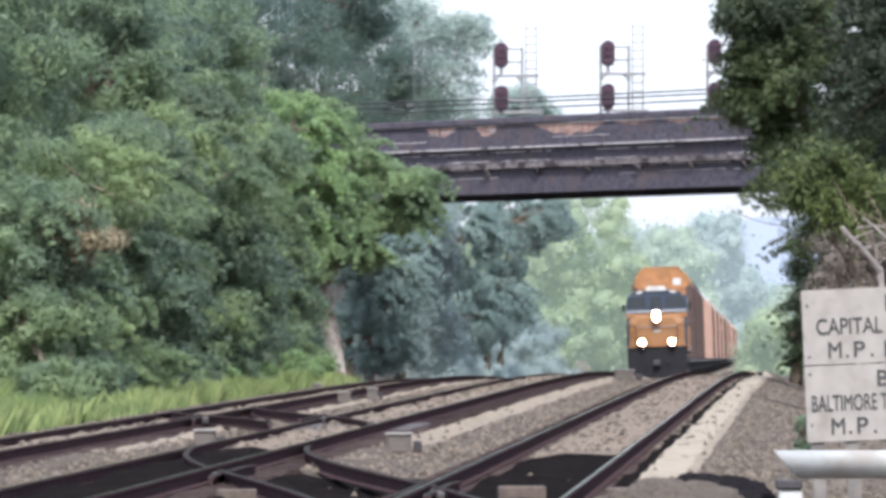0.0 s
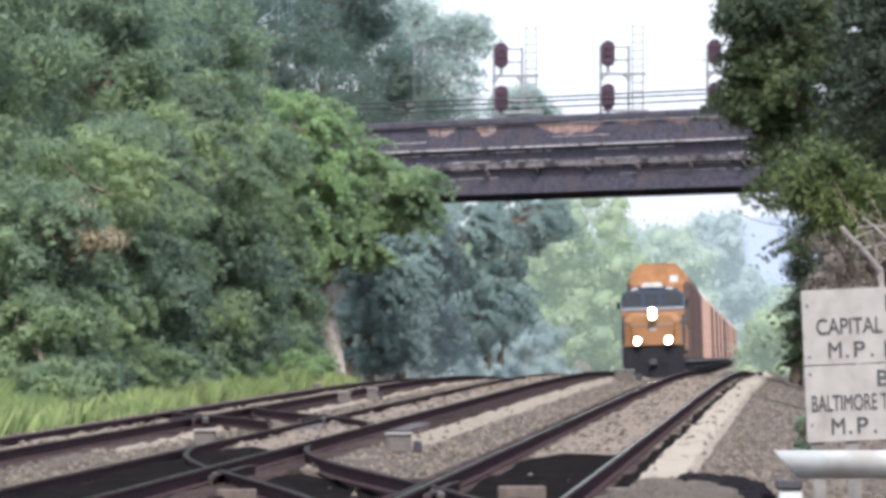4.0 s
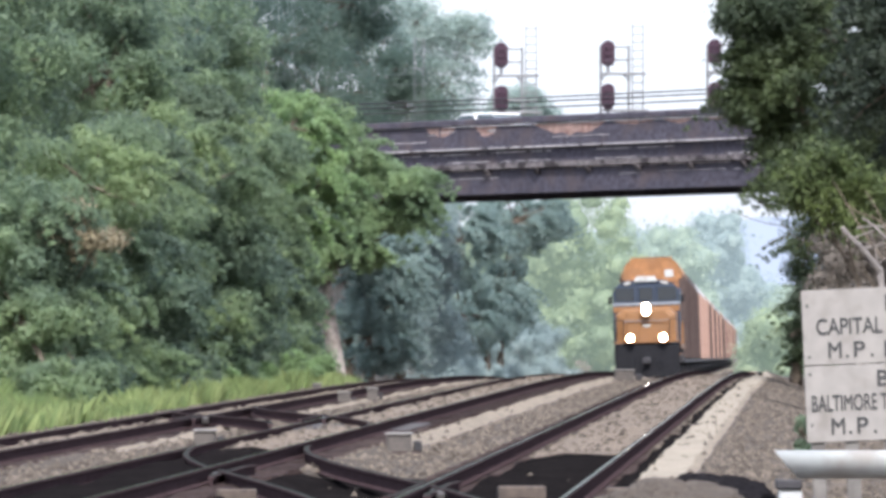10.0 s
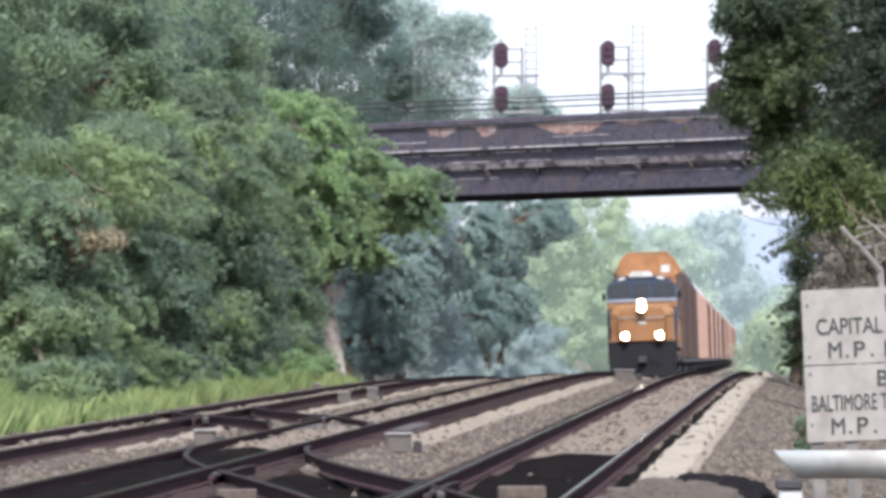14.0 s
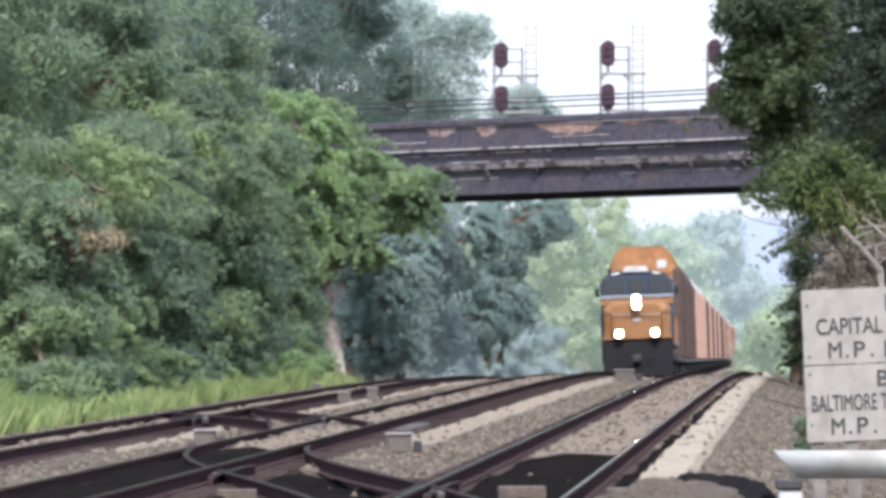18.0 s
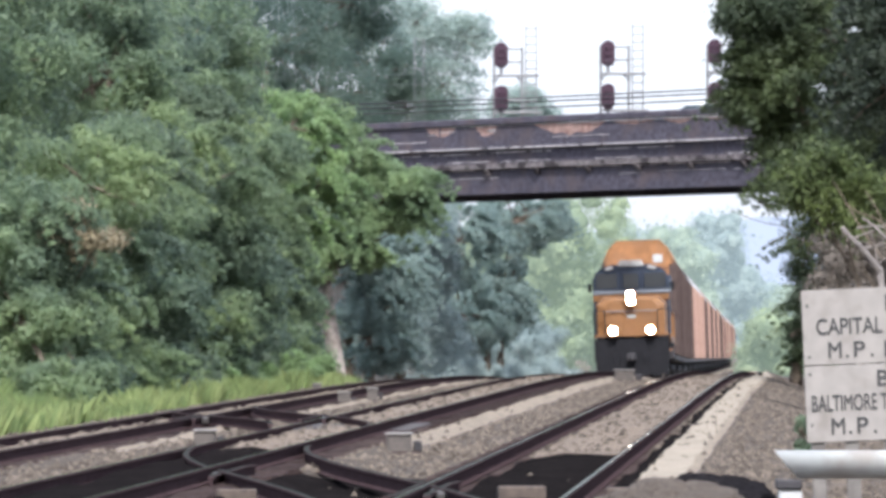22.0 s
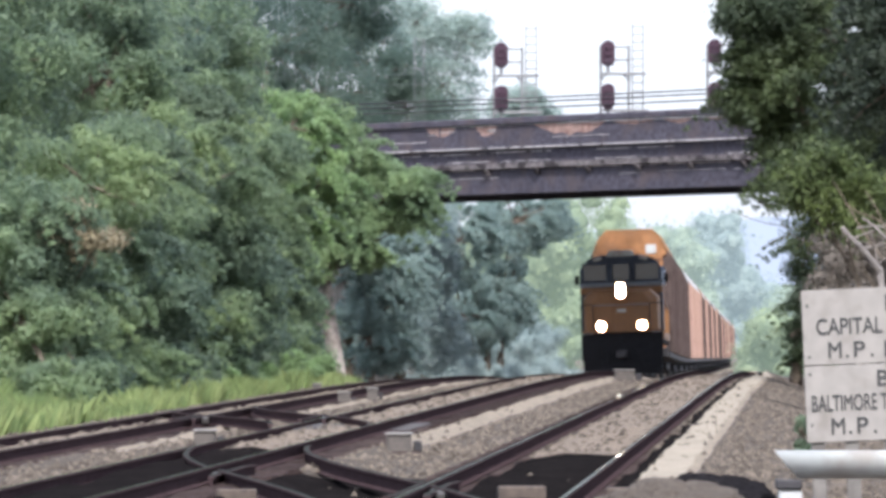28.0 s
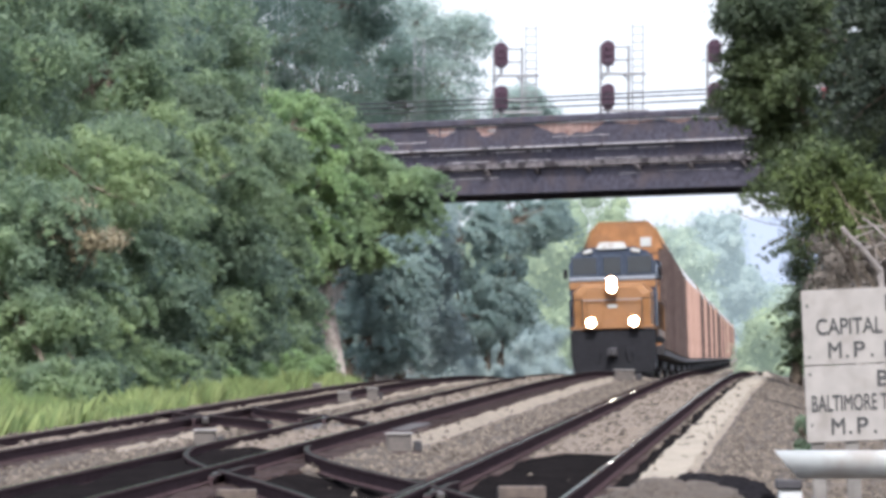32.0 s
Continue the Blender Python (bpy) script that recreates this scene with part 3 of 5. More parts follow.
def make_sign():
    """Two panels on posts, leaning a little; places on the sign are (u across, v down) in metres from the top corner."""
    x0, y, z0 = 2.335, 45.0, 1.829
    base = pose(x0, y, z0, 0, -2.5, 0)
    sg = thing("milepost_sign", "dirty white two-panel milepost sign with black lettering", "sign", base)
    wide = 1.08
    for v0, v1 in ((0.0, 0.490), (0.497, 0.995)):
        pn = part("panel", boxes(dict(size=(wide, 0.012, v1 - v0), at=(wide / 2, 0, -(v0 + v1) / 2), bevel=0.003)), SIGN_WHITE, sg)
        for u in (0.036, wide - 0.036):
            for v in (v0 + 0.10 if v0 == 0 else v0 + 0.052, v1 - 0.055 if v0 == 0 else v1 - 0.115):
                part("bolt", tubes(((u, -0.012, -v), (u, -0.004, -v), 0.010)), SIGN_BLACK, pn)
    for u in (0.02, 0.245, 0.50, wide - 0.1):
        part("post", boxes(((0.085, 0.07, 2.86), (u + 0.05, 0.045, -1.46))), WEATHERED, sg)
    yy = -0.009
    for word, u, v, w in (("CAPITAL", 0.087, 0.292, 0.432), ("E", 0.535, 0.150, 0.075), ("B", 0.463, 0.640, 0.082),
                          ("BALTIMORE TE", 0.035, 0.792, 0.540),
                          *[(c, 0.154 + du, v, w) for v in (0.446, 0.944) for c, du, w in (("M", 0.0, 0.088), (".", 0.116, 0.02), ("P", 0.166, 0.074), (".", 0.278, 0.02))]):
        text_mesh(word, 0.150, (u, yy, -v), SIGN_BLACK, sg, w)
    part("lettering", boxes(((0.03, 0.006, 0.105), (0.545, -0.009, -0.40))), SIGN_BLACK, sg)
    br = thing("barrier", "white-painted steel pipe barrier with black end bracket", "barrier", (0, 44.0, 0))
    pipe = tubes(((2.19, 0, 0.718), (4.6, 0, 0.718), 0.090), seg=24)
    for w in pipe.verts:
        if w.co.x < 2.3:
            w.co.x += 0.85 * (0.718 - w.co.z)  # the open end is cut on the slant
    part("pipe", pipe, PAINT_WHITE, br, "white painted pipe cut on the slant", True)
    part("bracket", boxes(dict(size=(0.17, 0.16, 0.065), at=(2.205, 0, 0.590), bevel=0.012)), STEEL_DARK, br, "black steel bracket")
    part("foot_block", boxes(dict(size=(0.15, 0.12, 1.35), at=(2.215, 0, -0.12), bevel=0.01)), PAINT_WHITE, br, "white painted post")
    part("post", boxes(dict(size=(0.10, 0.10, 1.6), at=(4.3, 0, -0.11), bevel=0.01)), WEATHERED, br)


make_sign()


def make_mound(name, at, size, material, label):
    bm = bmesh.new()
    bmesh.ops.create_icosphere(bm, subdivisions=5, radius=1.0)
    for v in bm.verts:
        v.co *= 1 + 0.14 * noise.noise(v.co * 2.2) + 0.10 * noise.noise(v.co * 7.0) + 0.05 * noise.noise(v.co * 19.0)
        v.co = Vector((v.co.x * size[0], v.co.y * size[1], v.co.z * size[2]))
    ob = part(name, bm, material, smooth=True)
    ob.matrix_world = Matrix.Translation(at)
    tagged(ob, label, "mound")


# black mound added where a band of ground lies in shade
make_mound("cinder_mound", (2.55, 66.0, -0.34), (0.80, 2.6, 0.46), MOUND_SHADE, "low black mound added for a shaded band of ground")
make_mound("gravel_mound", (2.05, 61.5, -0.28), (0.85, 1.8, 0.46), BALLAST, "low heap of grey crushed stone beside the black mound")


BOXGREY = mat("box_grey", (0.085, 0.073, 0.063), 0.8, grain=12, stain=3, vary=0.3, bump=0.2, dirt=(0.06, 0.052, 0.046))
LID = mat("lid_metal", (0.15, 0.138, 0.125), 0.6, 0.2, grain=10, vary=0.2)


# ---- switch machines and trackside boxes ----
def make_box(x, y, w, h, d, label, zoff=0.0):
    z = ground_z(x, y) + zoff
    b = thing("switch_box", label, "switch machine", (x, y, z), "trackside switch boxes")
    part("housing", boxes(dict(size=(w, d, h), at=(0, 0, h / 2), bevel=0.02)), BOXGREY, b)
    part("lid", boxes(dict(size=(w * 1.12, d * 1.1, 0.035), at=(0, 0, h + 0.018), bevel=0.01)), LID, b, "pale metal lid")
    part("bed", boxes(dict(size=(w * 1.7, d * 1.6, 0.07), at=(0, 0, 0.0), bevel=0.01)), TIE, b, "dark timber bed")
    part("crank", boxes(dict(size=(w * 0.35, 0.1, h * 0.6), at=(w * 0.75, 0, h * 0.4), bevel=0.02)), STEEL_DARK, b, "black crank housing")


for args in ((-0.60, 94.0, 0.34, 0.25, 0.5, "grey switch machine with pale lid on dark timber"),
             (-3.42, 99.0, 0.30, 0.22, 0.5, "grey switch machine with weathered lid beside a rail"),
             (-2.15, 150.0, 0.28, 0.30, 0.5, "tall grey switch machine beside the tracks"),
             (-1.55, 152.0, 0.24, 0.27, 0.5, "small grey junction box on ballast"),
             (-3.15, 172.0, 0.24, 0.28, 0.4, "white-topped trackside marker box"),
             (5.15, 196.0, 0.55, 0.30, 0.6, "weathered grey switch machine between two tracks")):
    make_box(*args)


# ---- the freight train ----
def loco_mats():
    return dict(
        yellow=mat("loco_yellow", (0.185, 0.088, 0.031), 0.55, grain=12, stain=1.2, vary=0.15, bump=0.05, dirt=(0.17, 0.085, 0.035)),
        blue=mat("loco_blue", (0.028, 0.038, 0.058), 0.5, spec=0.25, grain=12, stain=1.2, vary=0.25, bump=0.05),
        grey=mat("loco_grey", (0.15, 0.165, 0.185), 0.6, grain=10, vary=0.2),
        black=mat("loco_black", (0.012, 0.012, 0.014), 0.8, spec=0.15, grain=8, vary=0.3),
        glass=mat("cab_glass", (0.02, 0.025, 0.03), 0.06, grain=4, vary=0.1, bump=0.0, spec=0.45),
        lamp=glow_mat("headlight", (1.0, 0.84, 0.60), 70.0),
        ditch=glow_mat("ditch_light", (1.0, 0.82, 0.55), 60.0),
        # orange emission that imitates the glare around each lamp
        halo=glow_mat("halo_glow", (1.0, 0.50, 0.22), 2.2),
        white=PAINT_WHITE)


def make_bogie(parent, y, axles, mats):
    """Side frames, axles with wheels."""
    n = len(axles)
    bg = part("bogie", boxes(dict(size=(1.9, 0.5, 0.3), at=(0, y, 0.62), bevel=0.05)), mats["black"], parent)
    for sx in (-1, 1):
        part("side_frame", boxes(dict(size=(0.14, axles[-1] - axles[0] + 1.1, 0.34), at=(sx * 1.02, y, 0.55), bevel=0.05)), mats["black"], bg)
    for a in axles:
        for sx in (-1, 1):
            part("wheel", tubes(((sx * 0.68, y + a, 0.5), (sx * 0.82, y + a, 0.5), 0.5), seg=20), STEEL_DARK, bg)


def make_loco():
    """Wide-nosed freight locomotive; its front is at y = 0, the rest behind it (+y), z = 0 on the rail."""
    M = loco_mats()
    lo = thing("locomotive", "blue and yellow wide-nosed diesel freight locomotive, lights on", "locomotive")
    part("frame", boxes(dict(size=(2.9, 21.6, 0.40), at=(0, 11.3, 1.50), bevel=0.04)), M["black"], lo)
    # pilot, coupler, steps
    part("pilot", prism([(-1.45, 0.18), (1.45, 0.18), (1.50, 0.9), (1.50, 1.60), (-1.50, 1.60), (-1.50, 0.9)], 0.30, 0.55), M["black"], lo, "black pilot plate")
    part("plow", prism([(-1.4, 0.12), (1.4, 0.12), (1.15, 0.62), (-1.15, 0.62)], 0.05, 0.30), M["black"], lo)
    cp = part("coupler", boxes(dict(size=(0.30, 0.55, 0.32), at=(0, 0.05, 0.86), bevel=0.05)), STEEL_DARK, lo)
    part("knuckle", boxes(dict(size=(0.16, 0.22, 0.28), at=(-0.14, -0.28, 0.86), bevel=0.04)), STEEL_DARK, cp)
    for sx in (-1, 1):
        for i in range(5):
            part("step", boxes(((0.42, 0.22, 0.04), (sx * 1.28, 0.42, 0.35 + 0.33 * i))), M["grey"], lo)
        part("grab_rail", tubes(((sx * 1.50, 0.30, 0.7), (sx * 1.50, 0.30, 2.75), 0.02), ((sx * 1.06, 0.30, 1.7), (sx * 1.06, 0.30, 2.75), 0.02),
                                ((sx * 1.06, 0.30, 2.75), (sx * 1.50, 0.30, 2.75), 0.02)), M["black"], lo)
        part("hose", tubes(((sx * 0.45, 0.1, 1.05), (sx * 0.55, 0.0, 0.5), 0.035), ((sx * 0.7, 0.12, 1.05), (sx * 0.75, 0.02, 0.5), 0.03)), M["black"], lo)
    part("walkway", boxes(((3.0, 1.2, 0.08), (0, 0.85, 1.74))), M["yellow"], lo, "yellow front platform edge")
    # nose and cab
    nose = bmesh.new()
    sec = [(0.62, 1.08, 3.16), (0.78, 1.36, 3.26), (2.35, 1.46, 3.34)]
    rows = []
    for y, w, h in sec:
        rows.append([nose.verts.new(p) for p in ((-w, y, 1.78), (w, y, 1.78), (w, y, h - 0.30), (w * 0.78, y, h), (-w * 0.78, y, h), (-w, y, h - 0.30))])
    for a, b in zip(rows, rows[1:]):
        for i in range(6):
            nose.faces.new((a[i], a[(i + 1) % 6], b[(i + 1) % 6], b[i]))
    nose.faces.new(rows[0][::-1])
    nose.faces.new(rows[-1])
    bmesh.ops.recalc_face_normals(nose, faces=nose.faces)
    nb = part("nose", nose, M["yellow"], lo, "wide yellow nose")
    part("nose_door", boxes(dict(size=(0.62, 0.05, 1.30), at=(-0.62, 0.60, 2.44), bevel=0.03)), M["yellow"], nb)
    part("nose_rail", tubes(((-1.05, 0.50, 2.72), (1.05, 0.50, 2.72), 0.02)), M["grey"], nb)
    part("number_plate", boxes(((0.34, 0.03, 0.12), (0, 0.60, 2.5))), M["white"], nb)
    cab = part("cab", prism([(-1.54, 1.75), (1.54, 1.75), (1.54, 4.08), (1.26, 4.46), (0.78, 4.62), (-0.78, 4.62), (-1.26, 4.46), (-1.54, 4.08)], 2.2, 5.2), M["blue"], lo, "dark blue cab")
    part("cab_band", boxes(dict(size=(3.10, 0.05, 0.26), at=(0, 2.17, 3.28), bevel=0.02)), M["yellow"], cab, "yellow band under the windows")
    # sky reflection low in the windows, added as a pale grey strip
    part("window_ledge", boxes(dict(size=(3.12, 0.08, 0.16), at=(0, 2.15, 3.50), bevel=0.03)), M["grey"], cab, "pale grey band for sky reflected in the windows")
    for x, w in ((-0.98, 0.86), (0.98, 0.86), (0, 0.62)):
        fr = part("windshield", boxes(dict(size=(w + 0.10, 0.05, 0.74), at=(x, 2.17, 3.96), bevel=0.02)), M["blue"], cab)
        part("pane", boxes(dict(size=(w, 0.03, 0.60), at=(x, 2.14, 3.97), bevel=0.01)), M["glass"], fr, "reflecting windshield pane")
    for sx in (-1, 1):
        part("side_window", boxes(dict(size=(0.04, 1.3, 0.6), at=(sx * 1.55, 3.6, 3.75), bevel=0.02)), M["glass"], cab)
        part("mirror", boxes(dict(size=(0.16, 0.06, 0.34), at=(sx * 1.68, 2.7, 3.72), bevel=0.02)), M["black"], cab)
        part("number_board", boxes(dict(size=(0.34, 0.10, 0.13), at=(sx * 0.86, 2.14, 4.48), bevel=0.02, ry=sx * 12)), M["white"], cab, "white number board")
    part("roof_cap", prism([(-0.55, 4.56), (0.55, 4.56), (0.42, 4.80), (-0.42, 4.80)], 2.1, 4.9), M["white"], cab, "white roof hatch")
    # head and ditch lights, each with an orange emitting ring for its glare
    hl = part("headlight_housing", boxes(dict(size=(0.42, 0.14, 0.6), at=(0, 0.58, 3.25), bevel=0.06)), M["black"], lo)
    part("headlight_hood", boxes(*[dict(size=s, at=p) for s, p in (((0.34, 0.30, 0.03), (0, 0.36, 3.52)), ((0.34, 0.30, 0.03), (0, 0.36, 2.98)), ((0.03, 0.30, 0.54), (-0.17, 0.36, 3.25)), ((0.03, 0.30, 0.54), (0.17, 0.36, 3.25)))]), M["black"], hl)
    for z in (3.13, 3.37):
        part("reflector", tubes(((0, 0.50, z), (0, 0.525, z), 0.19), seg=20), M["halo"], hl, "orange ring glowing as glare around the lamp")
        part("headlight", tubes(((0, 0.47, z), (0, 0.52, z), 0.15), seg=20), M["lamp"], hl, "lit headlight")
    for sx in (-1, 1):
        d = part("ditch_light_housing", boxes(dict(size=(0.34, 0.22, 0.34), at=(sx * 0.76, 0.30, 1.93), bevel=0.04)), M["black"], lo)
        part("ditch_light_hood", boxes(*[dict(size=s, at=(sx * 0.76 + p[0], 0.08, 1.93 + p[1])) for s, p in (((0.36, 0.24, 0.02), (0, 0.17)), ((0.36, 0.24, 0.02), (0, -0.17)), ((0.02, 0.24, 0.32), (-0.17, 0)), ((0.02, 0.24, 0.32), (0.17, 0)))]), M["black"], d)
        part("reflector", tubes(((sx * 0.76, 0.185, 1.93), (sx * 0.76, 0.205, 1.93), 0.19), seg=20), M["halo"], d, "orange ring glowing as glare around the lamp")
        part("ditch_light", tubes(((sx * 0.76, 0.15, 1.93), (sx * 0.76, 0.2, 1.93), 0.15), seg=20), M["ditch"], d, "lit ditch light")
    # long hood
    part("hood", prism([(-0.95, 1.72), (0.95, 1.72), (0.95, 4.0), (0.7, 4.35), (-0.7, 4.35), (-0.95, 4.0)], 5.2, 21.6), M["blue"], lo, "dark blue engine hood")
    part("radiator", boxes(dict(size=(2.9, 3.6, 0.75), at=(0, 18.6, 4.05), bevel=0.08)), M["blue"], lo)
    part("exhaust", boxes(dict(size=(0.8, 0.5, 0.25), at=(0, 11.5, 4.42), bevel=0.04)), M["black"], lo)
    part("stripe", boxes(((3.02, 16.2, 0.25), (0, 13.4, 1.58))), M["yellow"], lo, "yellow sill stripe")
    part("fuel_tank", boxes(dict(size=(2.6, 5.0, 0.95), at=(0, 11.3, 0.82), bevel=0.12)), M["black"], lo)
    for sx in (-1, 1):
        part("handrail", tubes(((sx * 1.48, 5.4, 2.75), (sx * 1.48, 21.6, 2.75), 0.02), *[((sx * 1.48, 5.4 + 1.8 * i, 1.7), (sx * 1.48, 5.4 + 1.8 * i, 2.75), 0.018) for i in range(10)], seg=6), M["yellow"], lo)
    for y in (4.6, 18.0):
        make_bogie(lo, y, (-1.9, 0, 1.9), M)
    return lo


def make_autorack(side, roof, end, label, detail=True):
    """Covered car carrier; front end at y = 0, z = 0 on the rail."""
    M = dict(black=STEEL_DARK)
    ca = thing("autorack_car", label, "freight car")
    outline = [(-1.52, 1.05), (1.52, 1.05), (1.52, 5.10), (1.28, 5.66), (0.92, 6.02), (-0.92, 6.02), (-1.28, 5.66), (-1.52, 5.10)]
    body = part("body", prism(outline, 0.55, 26.4), side, ca)
    roof_o = [(-1.55, 5.13), (-1.30, 5.71), (-0.94, 6.07), (0.94, 6.07), (1.30, 5.71), (1.55, 5.13), (1.50, 5.13), (1.26, 5.65), (0.91, 6.025), (-0.91, 6.025), (-1.26, 5.65), (-1.50, 5.13)]
    part("roof", prism(roof_o, 0.5, 26.45), roof, ca)
    for sx in (-1, 1):
        part("end_door", boxes(dict(size=(1.30, 0.08, 3.9), at=(sx * 0.67, 0.50, 3.05), bevel=0.03)), end, ca)
    part("end_arch", prism([(-1.50, 4.98), (1.50, 4.98), (1.26, 5.63), (0.91, 6.00), (-0.91, 6.00), (-1.26, 5.63)], 0.47, 0.54), end, ca)
    part("placard", boxes(((0.42, 0.03, 0.36), (0.85, 0.45, 5.25))), PAINT_WHITE, ca, "white square placard")
    n = 11 if detail else 6
    for i in range(n):
        y = 0.7 + i * (25.6 / (n - 1))
        for sx in (-1, 1):
            part("side_post", boxes(((0.09, 0.14, 4.05), (sx * 1.56, y, 3.08))), side, ca)
    part("sill", boxes(dict(size=(2.9, 26.2, 0.38), at=(0, 13.5, 1.02), bevel=0.03)), STEEL_DARK, ca)
    part("coupler", boxes(dict(size=(0.3, 1.0, 0.3), at=(0, 0.1, 0.86), bevel=0.04)), STEEL_DARK, ca)
    if detail:
        for sx in (-1, 1):
            part("ladder", tubes(*[((sx * 1.35, 0.45, 1.2 + 0.4 * i), (sx * 1.0, 0.45, 1.2 + 0.4 * i), 0.02) for i in range(10)], seg=6), side, ca)
    for y in (3.6, 23.4):
        make_bogie(ca, y, (-0.9, 0.9), M)
    return ca


def make_train():
    tan = mat("rack_tan", (0.245, 0.120, 0.054), 0.7, spec=0.1, grain=3, stain=0.6, vary=0.25, bump=0.1, dirt=(0.20, 0.105, 0.055), per_object=0.15)
    rust = mat("rack_rust", (0.070, 0.052, 0.047), 0.75, spec=0.05, grain=3, stain=0.6, vary=0.3, bump=0.1, dirt=(0.042, 0.029, 0.026), per_object=0.2)
    pale = mat("rack_pale", (0.30, 0.20, 0.16), 0.7, spec=0.05, grain=3, stain=0.6, vary=0.2, bump=0.1, dirt=(0.25, 0.16, 0.13), per_object=0.15)
    galv = mat("rack_roof", (0.42, 0.40, 0.37), 0.6, 0.2, grain=3, vary=0.2)
    cars = [(make_loco(), 0.0)]
    a = make_autorack(rust, tan, tan, "brown and orange covered car carrier with end doors")
    b = make_autorack(rust, rust, rust, "rust-brown covered car carrier")
    c = make_autorack(pale, galv, pale, "pale tan covered car carrier with grey roof", False)
    order = [a, b, b, c, c, c, a, c, a, c, b, c, a, a, c, b, c, a, c, c, a, c, b, c, a, c]
    used, s = set(), 22.9
    for o in order:
        ob = o if o.name not in used else copy_thing(o, pose(0, 0, 0))
        used.add(o.name)
        cars.append((ob, s))
        s += 27.3
    for ob, _ in cars[1:]:
        ob["group"] = "cars of the freight train"
    return cars


TRAIN = make_train()


def car_pose(front, length):
    """A car whose front stands at y = front on the middle track."""
    def spot(y):
        return Vector((line_b(y), y, level(y) - 0.035))
    p, q = spot(front), spot(front + length)
    d = q - p
    yaw = math.degrees(math.atan2(-d.x, d.y))
    pitch = math.degrees(math.atan2(d.z, math.hypot(d.x, d.y)))
    return pose(p.x, p.y, p.z, pitch, -2.0, yaw)


# ---- road vehicles on the bridge ----
def wheel_set(parent, xs, ys, r, wide=0.3):
    for x in xs:
        for y in ys:
            w = part("wheel", tubes(((x, y - wide / 2, r), (x, y + wide / 2, r), r), seg=20), TYRE, parent)
            part("rim", tubes(((x, y - wide / 2 - 0.01, r), (x, y + wide / 2 + 0.01, r), r * 0.55), seg=14), GALV, w)


TYRE = mat("tyre", (0.02, 0.02, 0.02), 0.9, grain=12)
V_GLASS = mat("vehicle_glass", (0.05, 0.07, 0.08), 0.1, vary=0.1, bump=0, spec=0.7)


STAIN = mat("dried_dirt", (0.145, 0.138, 0.128), 0.9, grain=8, vary=0.3)


def make_dump_truck():
    """Tractor and tall dump trailer; travels towards -x, its front at x = 0."""
    orange = mat("truck_orange", (0.30, 0.16, 0.06), 0.45, grain=8, vary=0.1, bump=0.03)
    red = mat("truck_red", (0.34, 0.05, 0.035), 0.5, grain=8, vary=0.1, bump=0.03)
    alu = mat("trailer_aluminium", (0.25, 0.24, 0.235), 0.55, 0.2, grain=2.2, stain=1.6, vary=0.15, dirt=(0.14, 0.13, 0.12), dirt_cut=(0.58, 0.66))
    grey = mat("trailer_tailgate", (0.115, 0.11, 0.115), 0.6, 0.2, grain=3, vary=0.2)
    t = thing("dump_truck", "orange road tractor pulling a tall grey dump trailer", "truck")
    part("chassis", boxes(((5.4, 0.9, 0.3), (3.4, 0, 0.85))), STEEL_DARK, t)
    part("hood", boxes(dict(size=(1.0, 1.9, 0.95), at=(1.15, 0, 1.40), bevel=0.12)), orange, t)
    part("bumper", boxes(dict(size=(0.22, 2.4, 0.4), at=(0.55, 0, 0.65), bevel=0.05)), GALV, t)
    cab = part("cab", prism([(1.5, 0.95), (3.1, 0.95), (3.1, 2.45), (2.0, 2.45), (1.5, 1.75)], -1.15, 1.15), orange, t, "orange cab")
    for sy in (-1, 1):
        part("door_window", boxes(dict(size=(0.70, 0.03, 0.50), at=(2.35, sy * 1.16, 2.05), bevel=0.02)), V_GLASS, cab)
        part("mirror", boxes(dict(size=(0.12, 0.2, 0.5), at=(1.7, sy * 1.36, 2.2), bevel=0.03)), STEEL_DARK, cab)
        part("exhaust", tubes(((3.25, sy * 0.95, 1.0), (3.25, sy * 0.95, 3.3), 0.07)), GALV, t)
    part("windshield", boxes(dict(size=(0.04, 1.9, 0.70), at=(1.72, 0, 2.12), ry=35)), V_GLASS, cab)
    part("air_deflector", prism([(2.65, 2.47), (3.55, 2.47), (3.55, 3.40), (2.85, 3.34)], -1.1, 1.1), red, t, "red roof deflector")
    wheel_set(t, (1.3, 4.6, 5.8), (-1.0, 1.0), 0.5)
    tr = part("trailer_body", prism([(3.75, 3.52), (15.2, 3.52), (15.2, 1.15), (4.75, 1.15)], -1.28, 1.28), alu, t, "stained aluminium trailer side")
    part("top_rim", boxes(((11.5, 2.66, 0.12), (9.5, 0, 3.52))), alu, tr)
    for i in range(5):
        for sy in (-1, 1):
            part("side_rib", boxes(((0.10, 0.08, 2.3), (5.4 + i * 2.35, sy * 1.30, 2.3))), alu, tr)
    rt = random.Random(6)
    for i in range(15):
        for sy in (-1, 1):
            tall = rt.uniform(0.12, 0.55)
            part("stain", boxes(dict(size=(rt.uniform(0.06, 0.30), 0.006, tall), at=(rt.uniform(5.0, 14.7), sy * 1.284, rt.uniform(1.5, 3.0)), bevel=0.002)), STAIN, tr, "dark dried streak")
    tg = part("tailgate", boxes(dict(size=(0.10, 2.5, 2.3), at=(15.27, 0, 2.3), bevel=0.02)), grey, t, "dull grey tailgate")
    for y in (-0.85, -0.3, 0.3, 0.85):
        part("tailgate_rib", boxes(((0.07, 0.09, 2.25), (15.34, y, 2.3))), grey, tg)
